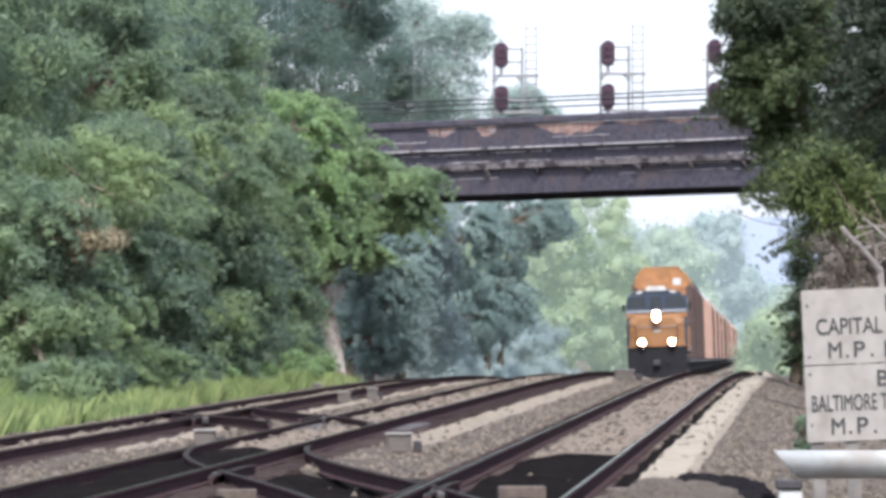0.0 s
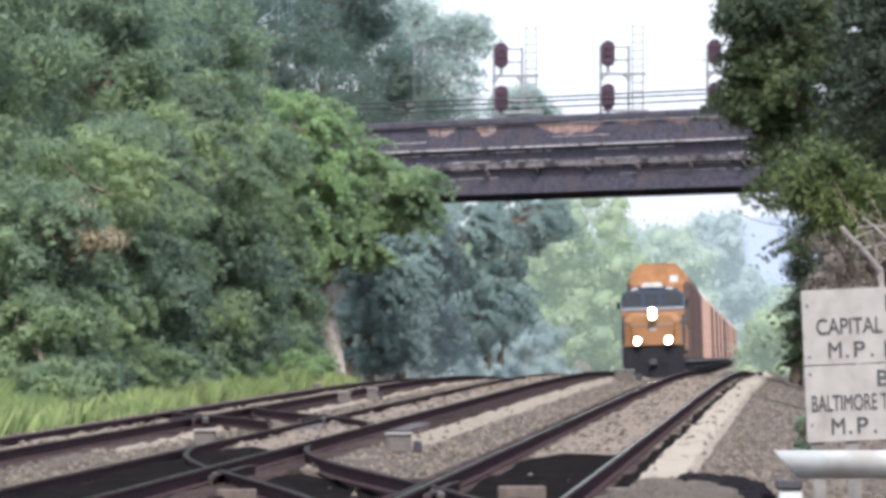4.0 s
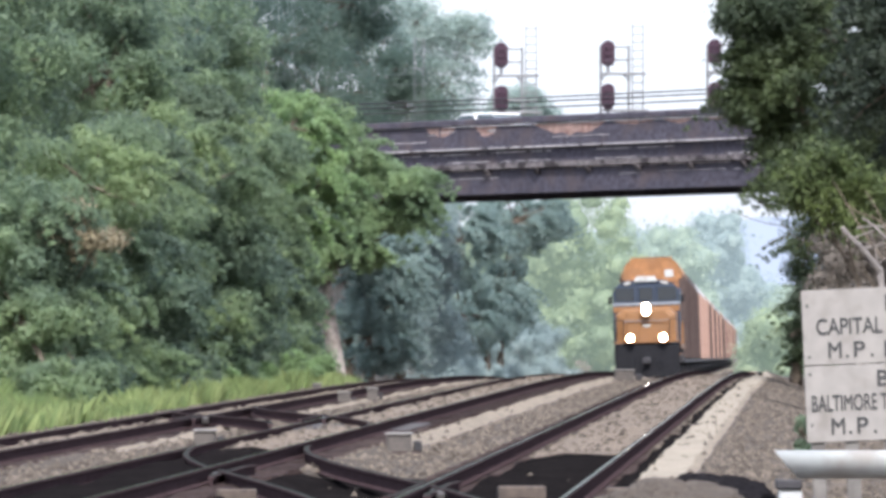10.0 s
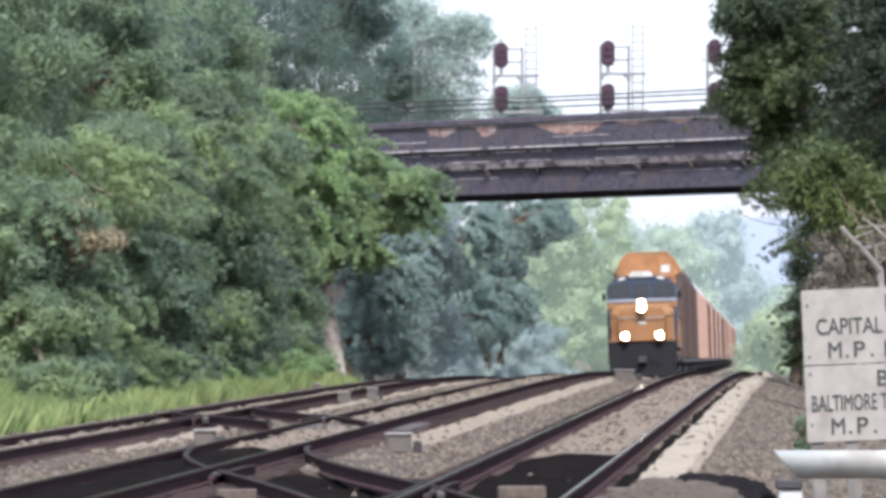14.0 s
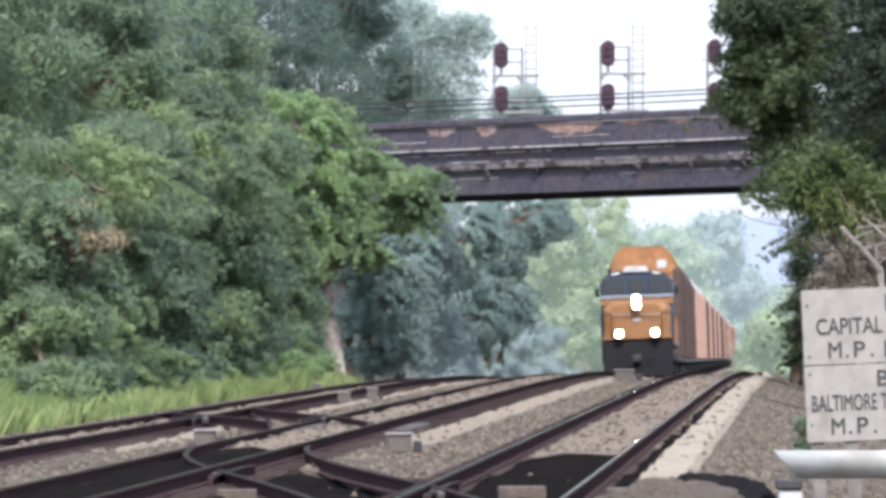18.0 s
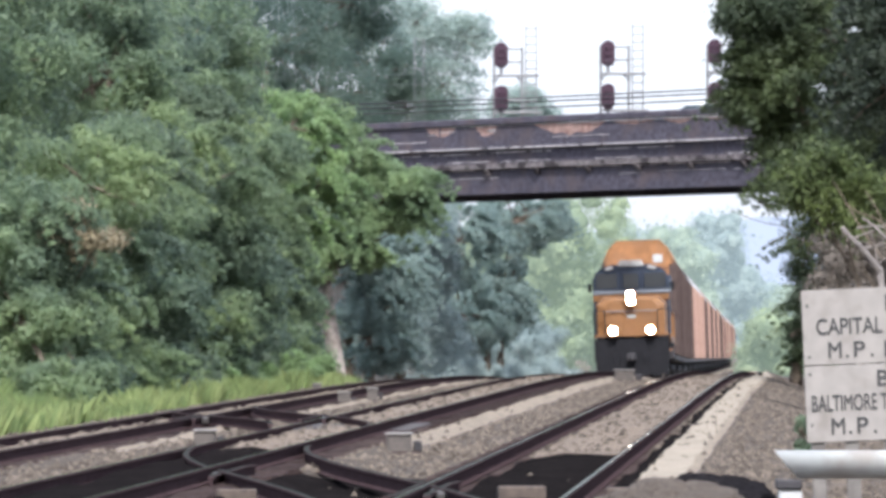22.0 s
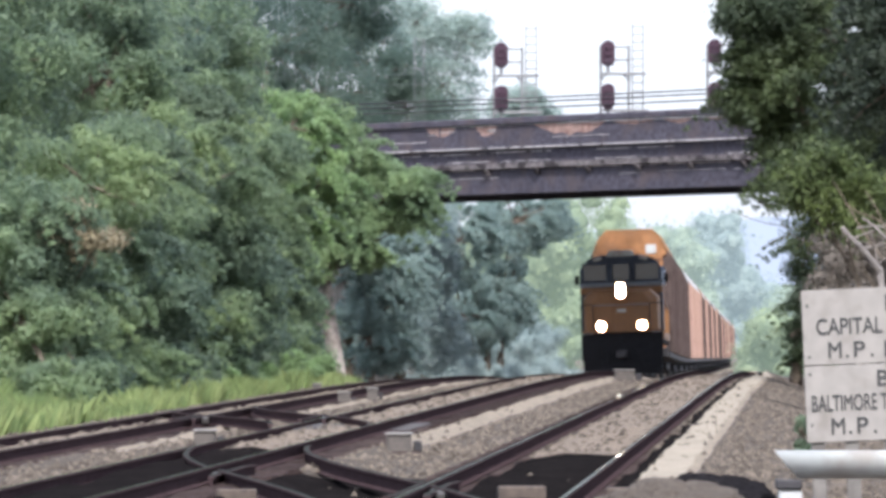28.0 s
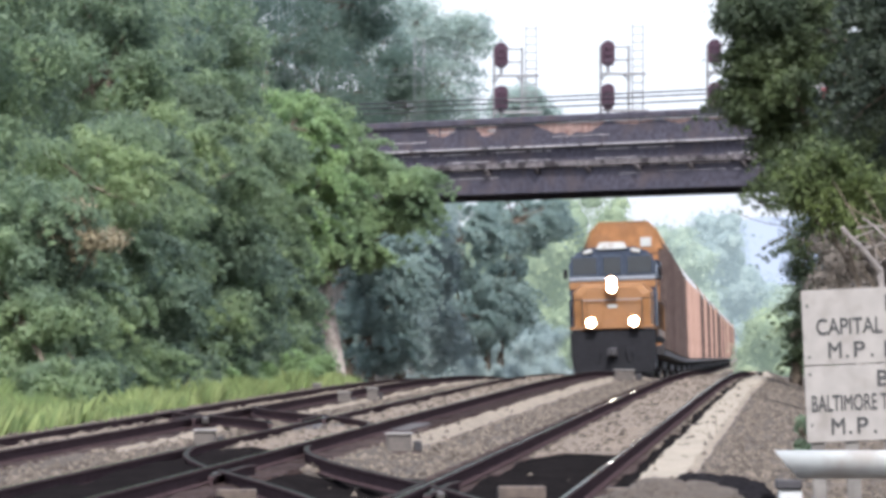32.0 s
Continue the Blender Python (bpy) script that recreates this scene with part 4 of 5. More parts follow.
    for sy in (-1, 1):
        part("corner_post", boxes(((0.30, 0.10, 2.45), (15.05, sy * 1.33, 2.3))), GALV, t, "pale corner post")
    part("trailer_frame", boxes(((11.0, 1.0, 0.3), (10.0, 0, 0.98))), STEEL_DARK, t)
    wheel_set(t, (12.9, 14.2), (-1.0, 1.0), 0.5)
    return t


def make_box_truck():
    """Rental-size box truck; travels towards +x, its rear at x = 0."""
    white = mat("box_white", (0.37, 0.36, 0.35), 0.45, grain=5, vary=0.04, bump=0.02)
    red = mat("box_red", (0.23, 0.025, 0.035), 0.45, grain=5, vary=0.08, bump=0.02)
    t = thing("box_truck", "white box truck with a red curved panel", "truck")
    bx = part("cargo_box", boxes(dict(size=(4.7, 2.4, 2.05), at=(2.35, 0, 1.72), bevel=0.04)), white, t)
    for sy in (-1, 1):
        pts = [(0.03, 0.72), (1.25, 0.72)]
        for i in range(1, 12):
            a = i / 12 * math.pi / 2
            pts.append((1.25 + 3.1 * (1 - math.cos(a)), 0.72 + 1.98 * math.sin(a)))
        pts += [(4.4, 2.72), (0.03, 2.72)]
        part("red_panel", prism(pts, sy * 1.204 - 0.003, sy * 1.204 + 0.003), red, bx, "red panel with a curved edge")
        part("mark", boxes(*[((0.30, 0.012, 0.36), (3.1 + 0.40 * i, sy * 1.205, 1.45)) for i in range(3)]), red, bx)
        part("small_mark", boxes(*[((0.13, 0.012, 0.09), (0.5 + 0.18 * i, sy * 1.212, 1.62)) for i in range(5)]), white, bx)
    for x in (0.02, 4.68):
        part("edge_trim", boxes(*[((0.05, 0.04, 2.0), (x, sy * 1.2, 1.72)) for sy in (-1, 1)]), GALV, bx)
    part("over_cab", prism([(4.8, 1.75), (6.15, 1.75), (6.3, 2.05), (6.05, 2.52), (4.8, 2.60)], -1.12, 1.12), white, t, "white over-cab attic")
    for sy in (-1, 1):
        part("mark", boxes(*[((0.26, 0.012, 0.26), (5.0 + 0.34 * i, sy * 1.125, 2.3)) for i in range(3)]), red, t)
        part("side_window", boxes(dict(size=(0.75, 0.03, 0.45), at=(5.75, sy * 1.01, 1.50), bevel=0.02)), V_GLASS, t)
        part("mirror", boxes(dict(size=(0.10, 0.2, 0.34), at=(6.3, sy * 1.15, 1.45), bevel=0.02)), STEEL_DARK, t)
    part("cab", prism([(4.8, 0.50), (7.3, 0.50), (7.4, 1.05), (6.55, 1.22), (6.1, 1.80), (4.8, 1.80)], -1.0, 1.0), white, t, "white cab")
    part("windshield", boxes(dict(size=(0.04, 1.75, 0.66), at=(6.36, 0, 1.54), ry=-38)), V_GLASS, t)
    part("bumper", boxes(dict(size=(0.18, 2.0, 0.25), at=(7.42, 0, 0.58), bevel=0.03)), GALV, t)
    wheel_set(t, (1.3, 6.5), (-0.9, 0.9), 0.38)
    return t


def make_car(paint, label, tall=1.45):
    c = thing("passenger_car", label, "car", group="cars on the bridge")
    part("body", prism([(0, 0.35), (4.5, 0.35), (4.55, 0.72), (3.3, 0.95), (0.15, 0.98), (0, 0.7)], -0.88, 0.88), paint, c)
    part("cabin", prism([(0.35, 0.97), (3.45, 0.93), (2.55, tall), (1.0, tall)], -0.74, 0.74), V_GLASS, c)
    part("roof", boxes(dict(size=(1.75, 1.46, 0.07), at=(1.78, 0, tall + 0.02), bevel=0.025)), paint, c)
    for sy in (-1, 1):
        part("pillar", boxes(((0.10, 0.04, tall - 0.9), (1.8, sy * 0.75, (tall + 0.95) / 2))), paint, c)
    wheel_set(c, (0.85, 3.6), (-0.78, 0.78), 0.32, 0.2)
    return c


DUMP = make_dump_truck()
BOX_TRUCK = make_box_truck()
CAR_WHITE = mat("car_white", (0.80, 0.80, 0.78), 0.35, grain=4, vary=0.03, bump=0)
CARS = [make_car(CAR_WHITE, "white saloon car crossing the bridge", 1.28), make_car(CAR_WHITE, "white high-roofed car crossing the bridge", 1.42),
        make_car(CAR_WHITE, "white car following along the bridge", 1.28)]


# ---- foliage ----
def leaf_cloud(name, clumps, leaf, count, material, parent, seed, label="", droop=0.25, shell=0.55):
    """Many small folded leaves spread over clumps (centre, radii); denser towards each clump's skin."""
    rng = np.random.default_rng(seed)
    c = np.array([k[0] for k in clumps], float)
    r = np.array([k[1] for k in clumps], float)
    weight = (r.prod(axis=1)) ** (2 / 3)
    idx = rng.choice(len(clumps), count, p=weight / weight.sum())
    d = rng.normal(size=(count, 3))
    d /= np.linalg.norm(d, axis=1, keepdims=True)
    rad = shell + (1 - shell) * rng.random(count) ** 0.6
    rad *= np.abs(rng.normal(1.0, 0.20, count))
    pos = c[idx] + d * r[idx] * rad[:, None]
    nrm = d * 0.9 + np.array([0, 0, 0.55]) + rng.normal(size=(count, 3)) * 0.55
    nrm /= np.linalg.norm(nrm, axis=1, keepdims=True)
    t = rng.normal(size=(count, 3)) + d * 0.6 - np.array([0, 0, droop * 3])
    t -= (t * nrm).sum(1, keepdims=True) * nrm
    t /= np.linalg.norm(t, axis=1, keepdims=True)
    b = np.cross(nrm, t)
    s = (leaf * 1.45 * rng.uniform(0.55, 1.45, count))[:, None]
    k = 3 if leaf < 0.16 or leaf > 0.22 else 4  # all but the broadest leaves are simple points
    v = np.empty((count, k, 3))
    if k == 4:
        v[:, 0] = pos - t * s * 0.5
        v[:, 1] = pos + b * s * 0.17 + nrm * s * 0.06
        v[:, 2] = pos + t * s * 0.5 - nrm * s * 0.10
        v[:, 3] = pos - b * s * 0.17 + nrm * s * 0.06
    else:
        v[:, 0] = pos - t * s * 0.4 - b * s * 0.19
        v[:, 1] = pos - t * s * 0.4 + b * s * 0.19
        v[:, 2] = pos + t * s * 0.6 - nrm * s * 0.08
    me = bpy.data.meshes.new(name)
    me.vertices.add(count * k)
    me.vertices.foreach_set("co", v.reshape(-1).astype(np.float32))
    me.loops.add(count * k)
    me.loops.foreach_set("vertex_index", np.arange(count * k, dtype=np.int32))
    me.polygons.add(count)
    me.polygons.foreach_set("loop_start", np.arange(0, count * k, k, dtype=np.int32))
    me.update(calc_edges=True)
    me.materials.append(material)
    ob = new(name, me)
    ob.parent = parent
    if label:
        ob["label"] = label
    return ob


def limb(bm, a, b, r1, r2, rng, bends=4, wob=0.05):
    """A crooked tapered limb from a to b, one tube."""
    a, b = Vector(a), Vector(b)
    pts = []
    for i in range(bends + 1):
        p = a.lerp(b, i / bends)
        if 0 < i < bends:
            p += Vector((rng.uniform(-1, 1), rng.uniform(-1, 1), rng.uniform(-0.5, 0.5))) * (b - a).length * wob
        pts.append(p)
    t = tube_bm(pts, [r1 + (r2 - r1) * i / bends for i in range(bends + 1)], 6)
    me = bpy.data.meshes.new("limb")
    t.to_mesh(me)
    t.free()
    bm.from_mesh(me)
    bpy.data.meshes.remove(me)


def make_tree(at, crowns, leaf, count, material, label, seed, category="tree", name="tree", trunk_r=0.22, lean=(0, 0), bark=None, clump=(0.55, 1.15), per=9, fork_lo=0.6, sprays=0):
    """A tree: trunk from the ground at (x, y), limbs to each crown lobe, lobes (centre x, y, z, radii) filled with clumps of leaves."""
    rng = random.Random(seed)
    x, y = at
    z = ground_z(x, y) - 0.1
    t = thing(name, label, category, (x, y, z))
    tb = bmesh.new()
    top = max(c[2] for c in crowns) - z
    fork = Vector((lean[0], lean[1], top * 0.45))
    limb(tb, (0, 0, 0), fork, trunk_r, trunk_r * 0.75, rng, 5, 0.004)
    part("trunk", tb, bark or BARK, t, smooth=True)
    clumps = []
    for cx, cy, cz, rx, ry, rz in crowns:
        c = Vector((cx - x, cy - y, cz - z))
        lb = bmesh.new()
        limb(lb, fork * rng.uniform(fork_lo, 1.0), c, trunk_r * (0.42 if min(rx, rz) > 0.6 else 0.14), 0.025, rng)
        n = max(4, int(per * (rx * ry * rz) ** (1 / 3)))
        for _ in range(n):
            d = Vector((rng.gauss(0, 1), rng.gauss(0, 1), rng.gauss(0, 1))).normalized()
            q = rng.uniform(0.45, 0.95)
            p = c + Vector((d.x * rx, d.y * ry, d.z * rz)) * q
            k = rng.uniform(*clump)
            clumps.append((tuple(p), (k, k, k * 0.72)))
            if rng.random() < 0.35:
                limb(lb, c, p, 0.05, 0.012, rng, 2)
        for _ in range(sprays):
            # a spray of leaves reaching out of the lobe and drooping at its tip
            d = Vector((rng.gauss(0.3, 1), rng.gauss(-0.5, 1), rng.uniform(-0.5, 0.7))).normalized()
            q, reach = c + Vector((d.x * rx, d.y * ry, d.z * rz)) * 0.75, rng.uniform(0.6, 1.3)
            for k in range(6):
                s = k / 5
                p = q + Vector((d.x, d.y, d.z * 0.6 + 0.25)) * reach * s - Vector((0, 0, 0.75 * reach * s * s))
                w = 0.20 - 0.11 * s
                clumps.append((tuple(p), (w, w, w * 0.7)))
        part("limb", lb, BARK, t)
    leaf_cloud("crown", clumps, leaf, count, material, t, seed)
    return t


def make_foliage():
    # the overgrown bank along the far-side track: a front row of shrubs and vines, taller trees behind
    rng = random.Random(21)
    y, i = 146.0, 0
    while y < 207:
        top = 4.6 + 3.6 * min(1.0, (y - 146) / 45) + rng.uniform(-0.7, 0.7)
        x = line_b(y) - 8.9 + rng.uniform(-0.35, 0.35)
        g = ground_z(x, y)
        lobes, z = [], g + 0.8
        while z < top:
            r = rng.uniform(1.2, 1.75)
            back = 0.18 * (z - g)
            lobes.append((x - back * rng.uniform(0.2, 0.9) + rng.uniform(-0.7, 0.8), y + rng.uniform(-1.6, 1.6), z, r, r, r * 0.8))
            z += r * 1.05
        kind = (LEAF_A, LEAF_H, LEAF_A, LEAF_F)[i % 4]
        text = ("vine-covered shrub tree on the bank", "light green leafy tree on the bank", "dense green thicket on the bank", "dark green shrub tree on the bank")[i % 4]
        ob = make_tree((x - 0.6, y), lobes, 0.110, int(8200 * len(lobes)), kind, text, 100 + i, clump=(0.25, 0.7), per=15, trunk_r=0.14, sprays=16)
        ob["group"] = "trees along the tracks"
        y += rng.uniform(4.6, 6.2)
        i += 1
    y = 138.0
    while y < 204:
        x = line_b(y) - 8.3 + rng.uniform(-0.3, 0.3)
        g, r = ground_z(x, y), rng.uniform(0.9, 1.25)
        ob = make_tree((x, y), [(x, y, g + 0.75, r, r, 0.95), (x - 0.5, y + 0.6, g + 2.1, r * 0.9, r, 0.9), (x - 1.0, y + 0.8, g + 3.3, r * 0.8, r, 0.8)], 0.125, 11000, (LEAF_A, LEAF_F, LEAF_H)[i % 3],
                       "low leafy shrub above the tall grass", 100 + i, "bush", "bush", trunk_r=0.05, clump=(0.2, 0.5), per=20)
        ob["group"] = "bushes on the bank"
        y += rng.uniform(4.5, 6.5)
        i += 1
    for row, (dx, top, y0, y1, step) in enumerate(((-12.3, 10.5, 156, 226, 9.0), (-16.5, 14.5, 172, 240, 12.0))):
        y = y0
        while y < y1:
            x = line_b(y) + dx + rng.uniform(-0.6, 0.6)
            t_top = top + rng.uniform(-1.5, 1.5)
            lobes, z = [], 3.0
            while z < t_top:
                r = rng.uniform(1.9, 2.6)
                lobes.append((x + rng.uniform(-0.9, 0.9), y + rng.uniform(-1.5, 1.5), z, r, r, r * 0.85))
                z += r * 1.0
            ob = make_tree((x, y), lobes, 0.158, 5000 * len(lobes), (LEAF_A, LEAF_F, LEAF_A)[i % 3], ("tall green tree in the wood", "tall dark green tree in the wood", "tall green tree in the wood")[i % 3], 100 + i, clump=(0.35, 0.9), per=16, sprays=16)
            ob["group"] = "trees along the tracks"
            y += step * rng.uniform(0.85, 1.15)
            i += 1
    # the leaning pale trunk with its crown reaching over the bridge
    t = make_tree((-3.55, 238), [(-3.0, 238, 6.9, 1.1, 1.2, 1.1), (-4.2, 238, 8.0, 1.2, 1.2, 1.0), (-5.0, 238, 6.8, 1.1, 1.2, 1.3), (-1.7, 237, 6.2, 0.9, 1.1, 0.7), (-1.9, 238, 5.0, 1.2, 1.2, 0.8), (-1.1, 237, 5.8, 0.7, 0.9, 0.35), (-0.9, 237, 6.3, 0.4, 0.5, 0.16), (-1.3, 237, 4.7, 0.6, 0.6, 0.22), (-1.0, 237, 5.2, 0.5, 0.5, 0.16), (-3.5, 238, 5.4, 1.1, 1.2, 1.1), (-4.7, 238, 4.8, 0.9, 1.0, 1.0), (-3.9, 237.4, 4.4, 0.9, 0.9, 0.8), (-2.9, 237.2, 4.5, 1.0, 0.9, 0.7), (-4.4, 237, 5.6, 0.9, 0.9, 0.8), (-4.75, 237, 3.3, 0.6, 0.8, 0.9), (-5.0, 237, 1.9, 0.6, 0.8, 0.9), (-2.7, 237, 3.6, 0.6, 0.8, 0.6), (-3.9, 236.6, 3.75, 0.55, 0.5, 0.4)],
                  0.110, 84000, LEAF_I, "leaning tree with a bare pale trunk, branches over the bridge", 140, trunk_r=0.34, lean=(-0.6, 0), bark=BARK_PALE, clump=(0.14, 0.45), per=24, fork_lo=0.97, sprays=12)
    t["group"] = "trees along the tracks"
    for k, (x, y, r, m) in enumerate(((-4.8, 199, 0.75, LEAF_B), (-4.3, 204, 0.7, LEAF_B), (-3.95, 208, 0.55, LEAF_B), (-6.4, 214, 1.6, LEAF_A), (-6.0, 226, 1.6, LEAF_A), (-5.3, 246, 1.3, LEAF_C), (-4.7, 250, 1.2, LEAF_C))):
        g = ground_z(x, y)
        ob = make_tree((x, y), [(x, y, g + r * 0.7, r, r, r * 0.8), (x - 0.5, y + 0.5, g + r * 1.5, r * 0.8, r * 0.8, r * 0.7), (x - 0.8, y + 1.0, g + r * 2.4, r * 0.9, r, r * 0.8)], 0.14, 14000, m, "leafy bush at the foot of the bank", 145 + k, "bush", "bush", trunk_r=0.06, clump=(0.2, 0.45), per=18)
        ob["group"] = "bushes on the bank"
    for k, (x, y, r) in enumerate(((-4.05, 186, 0.50), (-3.45, 191, 0.42), (-4.85, 181, 0.45), (-5.5, 172, 0.40), (-3.85, 189, 0.36))):
        g = ground_z(x, y)
        ob = make_tree((x, y), [(x, y, g + r * 0.8, r, r, r * 0.8), (x + 0.1, y + 0.3, g + r * 1.9, r * 0.7, r * 0.8, r * 0.7)], 0.10, 3200, LEAF_B, "bright green weeds standing in the grass", 260 + k, "weed", "weed", trunk_r=0.03, clump=(0.12, 0.28), per=20)
        ob["group"] = "weeds beside the far track"
    t = make_tree((-5.6, 228), [(-5.0, 226, 7.7, 1.5, 1.4, 1.4), (-4.1, 226, 6.0, 1.1, 1.2, 1.1), (-4.9, 226, 4.6, 1.1, 1.2, 1.2), (-6.2, 227, 6.2, 1.3, 1.3, 1.6), (-5.9, 226, 3.4, 1.1, 1.2, 1.3)],
                  0.14, 42000, LEAF_B, "bright green young tree above the thicket", 141, trunk_r=0.14, clump=(0.2, 0.55), per=16, sprays=14)
    t["group"] = "trees along the tracks"
    # trees beyond the bridge, along the far track; LEAF_D, LEAF_G and LEAF_E carry haze
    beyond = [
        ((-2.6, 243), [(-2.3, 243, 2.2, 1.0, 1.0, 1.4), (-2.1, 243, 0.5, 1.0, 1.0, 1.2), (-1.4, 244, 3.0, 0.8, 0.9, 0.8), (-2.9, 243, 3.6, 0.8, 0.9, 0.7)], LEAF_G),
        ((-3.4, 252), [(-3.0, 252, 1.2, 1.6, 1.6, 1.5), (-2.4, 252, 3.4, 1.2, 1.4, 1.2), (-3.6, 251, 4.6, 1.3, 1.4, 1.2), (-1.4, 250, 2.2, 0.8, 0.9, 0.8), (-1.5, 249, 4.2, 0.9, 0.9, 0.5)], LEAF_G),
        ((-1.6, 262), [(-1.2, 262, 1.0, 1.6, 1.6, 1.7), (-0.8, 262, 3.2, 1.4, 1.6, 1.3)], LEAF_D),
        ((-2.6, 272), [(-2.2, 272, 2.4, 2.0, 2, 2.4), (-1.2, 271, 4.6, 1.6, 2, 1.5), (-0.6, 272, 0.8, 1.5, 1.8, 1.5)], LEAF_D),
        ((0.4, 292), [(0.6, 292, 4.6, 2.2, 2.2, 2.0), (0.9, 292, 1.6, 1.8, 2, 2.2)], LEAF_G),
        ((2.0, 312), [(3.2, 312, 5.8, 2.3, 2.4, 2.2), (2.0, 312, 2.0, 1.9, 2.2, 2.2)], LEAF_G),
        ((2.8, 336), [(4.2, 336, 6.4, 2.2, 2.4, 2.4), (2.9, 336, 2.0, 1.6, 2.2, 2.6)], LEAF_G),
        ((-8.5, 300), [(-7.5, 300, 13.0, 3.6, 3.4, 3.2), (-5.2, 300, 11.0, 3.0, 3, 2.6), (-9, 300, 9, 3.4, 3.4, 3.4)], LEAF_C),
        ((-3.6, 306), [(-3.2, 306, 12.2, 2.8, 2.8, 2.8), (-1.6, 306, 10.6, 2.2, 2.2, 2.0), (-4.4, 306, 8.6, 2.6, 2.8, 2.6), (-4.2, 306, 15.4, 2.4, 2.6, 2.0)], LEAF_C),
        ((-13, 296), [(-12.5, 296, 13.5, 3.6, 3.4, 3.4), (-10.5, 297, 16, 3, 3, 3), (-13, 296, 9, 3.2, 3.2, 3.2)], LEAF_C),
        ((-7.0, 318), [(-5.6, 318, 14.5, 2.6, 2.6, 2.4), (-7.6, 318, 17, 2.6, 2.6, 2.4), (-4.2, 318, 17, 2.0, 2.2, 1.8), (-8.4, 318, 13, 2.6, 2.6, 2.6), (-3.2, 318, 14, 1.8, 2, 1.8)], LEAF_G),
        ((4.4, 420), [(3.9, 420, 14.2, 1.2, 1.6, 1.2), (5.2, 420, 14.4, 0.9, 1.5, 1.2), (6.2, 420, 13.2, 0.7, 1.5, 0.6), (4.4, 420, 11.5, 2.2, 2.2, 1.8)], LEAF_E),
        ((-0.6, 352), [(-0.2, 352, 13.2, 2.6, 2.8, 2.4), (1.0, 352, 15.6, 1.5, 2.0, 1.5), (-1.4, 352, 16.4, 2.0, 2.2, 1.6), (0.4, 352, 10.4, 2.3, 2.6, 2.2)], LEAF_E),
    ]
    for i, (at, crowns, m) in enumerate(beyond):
        ob = make_tree(at, crowns, 0.115 if m in (LEAF_C, LEAF_E) else 0.1, 46000 if m in (LEAF_C, LEAF_G) else 36000, m, "dark leafy tree beyond the bridge" if m == LEAF_C else "leafy tree beyond the bridge, haze put into its colour", 160 + i, clump=(0.2, 0.55) if m == LEAF_G else (0.45, 0.95), per=24, sprays=26 if m == LEAF_G else 9)
        ob["group"] = "trees beyond the bridge"
    rng = random.Random(31)
    y = 284.0
    while y < 440:
        x = line_b(y) - 7.9 + rng.uniform(-0.4, 0.4)
        g = ground_z(x, y)
        lobes = [(x + rng.uniform(-0.3, 0.5), y, g + 0.7, 1.5, 1.8, 1.1), (x - 0.5, y + 2, g + 2.2 + rng.uniform(-0.4, 0.8), 1.4, 1.6, 1.2), (x - 1.6, y + 1, g + 3.6, 1.5, 1.6, 1.3)]
        # these bushes take the haze-tinted leaves too
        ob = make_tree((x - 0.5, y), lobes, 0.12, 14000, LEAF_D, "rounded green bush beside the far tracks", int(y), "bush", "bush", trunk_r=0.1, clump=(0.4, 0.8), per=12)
        ob["group"] = "bushes beyond the bridge"
        y += rng.uniform(9, 14)
    # trees hanging over from the near-side bank
    right = [
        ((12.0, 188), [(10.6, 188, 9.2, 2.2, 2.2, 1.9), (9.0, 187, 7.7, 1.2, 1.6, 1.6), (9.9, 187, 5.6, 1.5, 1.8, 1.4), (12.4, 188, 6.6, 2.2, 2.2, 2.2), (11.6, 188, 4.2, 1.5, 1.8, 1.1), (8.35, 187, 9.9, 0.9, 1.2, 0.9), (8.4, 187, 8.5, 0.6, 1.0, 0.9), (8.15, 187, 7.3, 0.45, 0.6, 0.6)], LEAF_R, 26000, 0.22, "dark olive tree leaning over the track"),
        ((14.5, 180), [(13.2, 180, 9.2, 2.4, 2.4, 2.2), (13.6, 180, 5.6, 2.2, 2.2, 2.0), (15.5, 180, 8, 2.6, 2.6, 2.6), (11.6, 179, 7.4, 1.6, 1.6, 1.6), (12.0, 179, 9.6, 1.5, 1.6, 1.3)], LEAF_K, 15000, 0.24, "dense tree on the bank, shade put into its leaf colour"),
        ((10.4, 203), [(10.9, 203, 3.6, 0.8, 1.2, 1.2), (10.8, 203, 1.6, 0.55, 0.9, 1.4), (11.2, 203, 0.6, 0.6, 0.9, 0.8)], LEAF_R, 7000, 0.18, "ivy-covered stump at the foot of the bank"),
        ((9.6, 150), [(8.3, 150, 4.9, 0.55, 0.9, 0.45), (8.0, 150, 4.2, 0.4, 0.8, 0.5), (7.7, 150, 4.7, 0.3, 0.6, 0.3), (9.2, 150, 4.4, 0.45, 0.8, 0.3), (8.8, 150, 3.7, 0.4, 0.7, 0.25)], LEAF_S, 3300, 0.20, "light green shrub in front of the dark tree"),
        ((14.0, 206), [(11.6, 206, 10.6, 2.4, 1.6, 2.4), (14.4, 206, 10.6, 2.6, 1.6, 2.6), (11.4, 206, 7.2, 1.6, 1.4, 2.0), (14.2, 206, 6.8, 2.4, 1.6, 2.4)], LEAF_K, 16000, 0.30, "dense tree behind the leaning one, leaves coloured as in shade"),
    ]
    for i, (at, crowns, m, count, leaf, label) in enumerate(right):
        ob = make_tree(at, crowns, leaf * 0.46, int(count * 4.2), m, label, 190 + i, clump=(0.28, 0.75), per=17, sprays=18)
        ob["group"] = "trees over the near bank"
        if "shrub" in label:
            rt = random.Random(18)
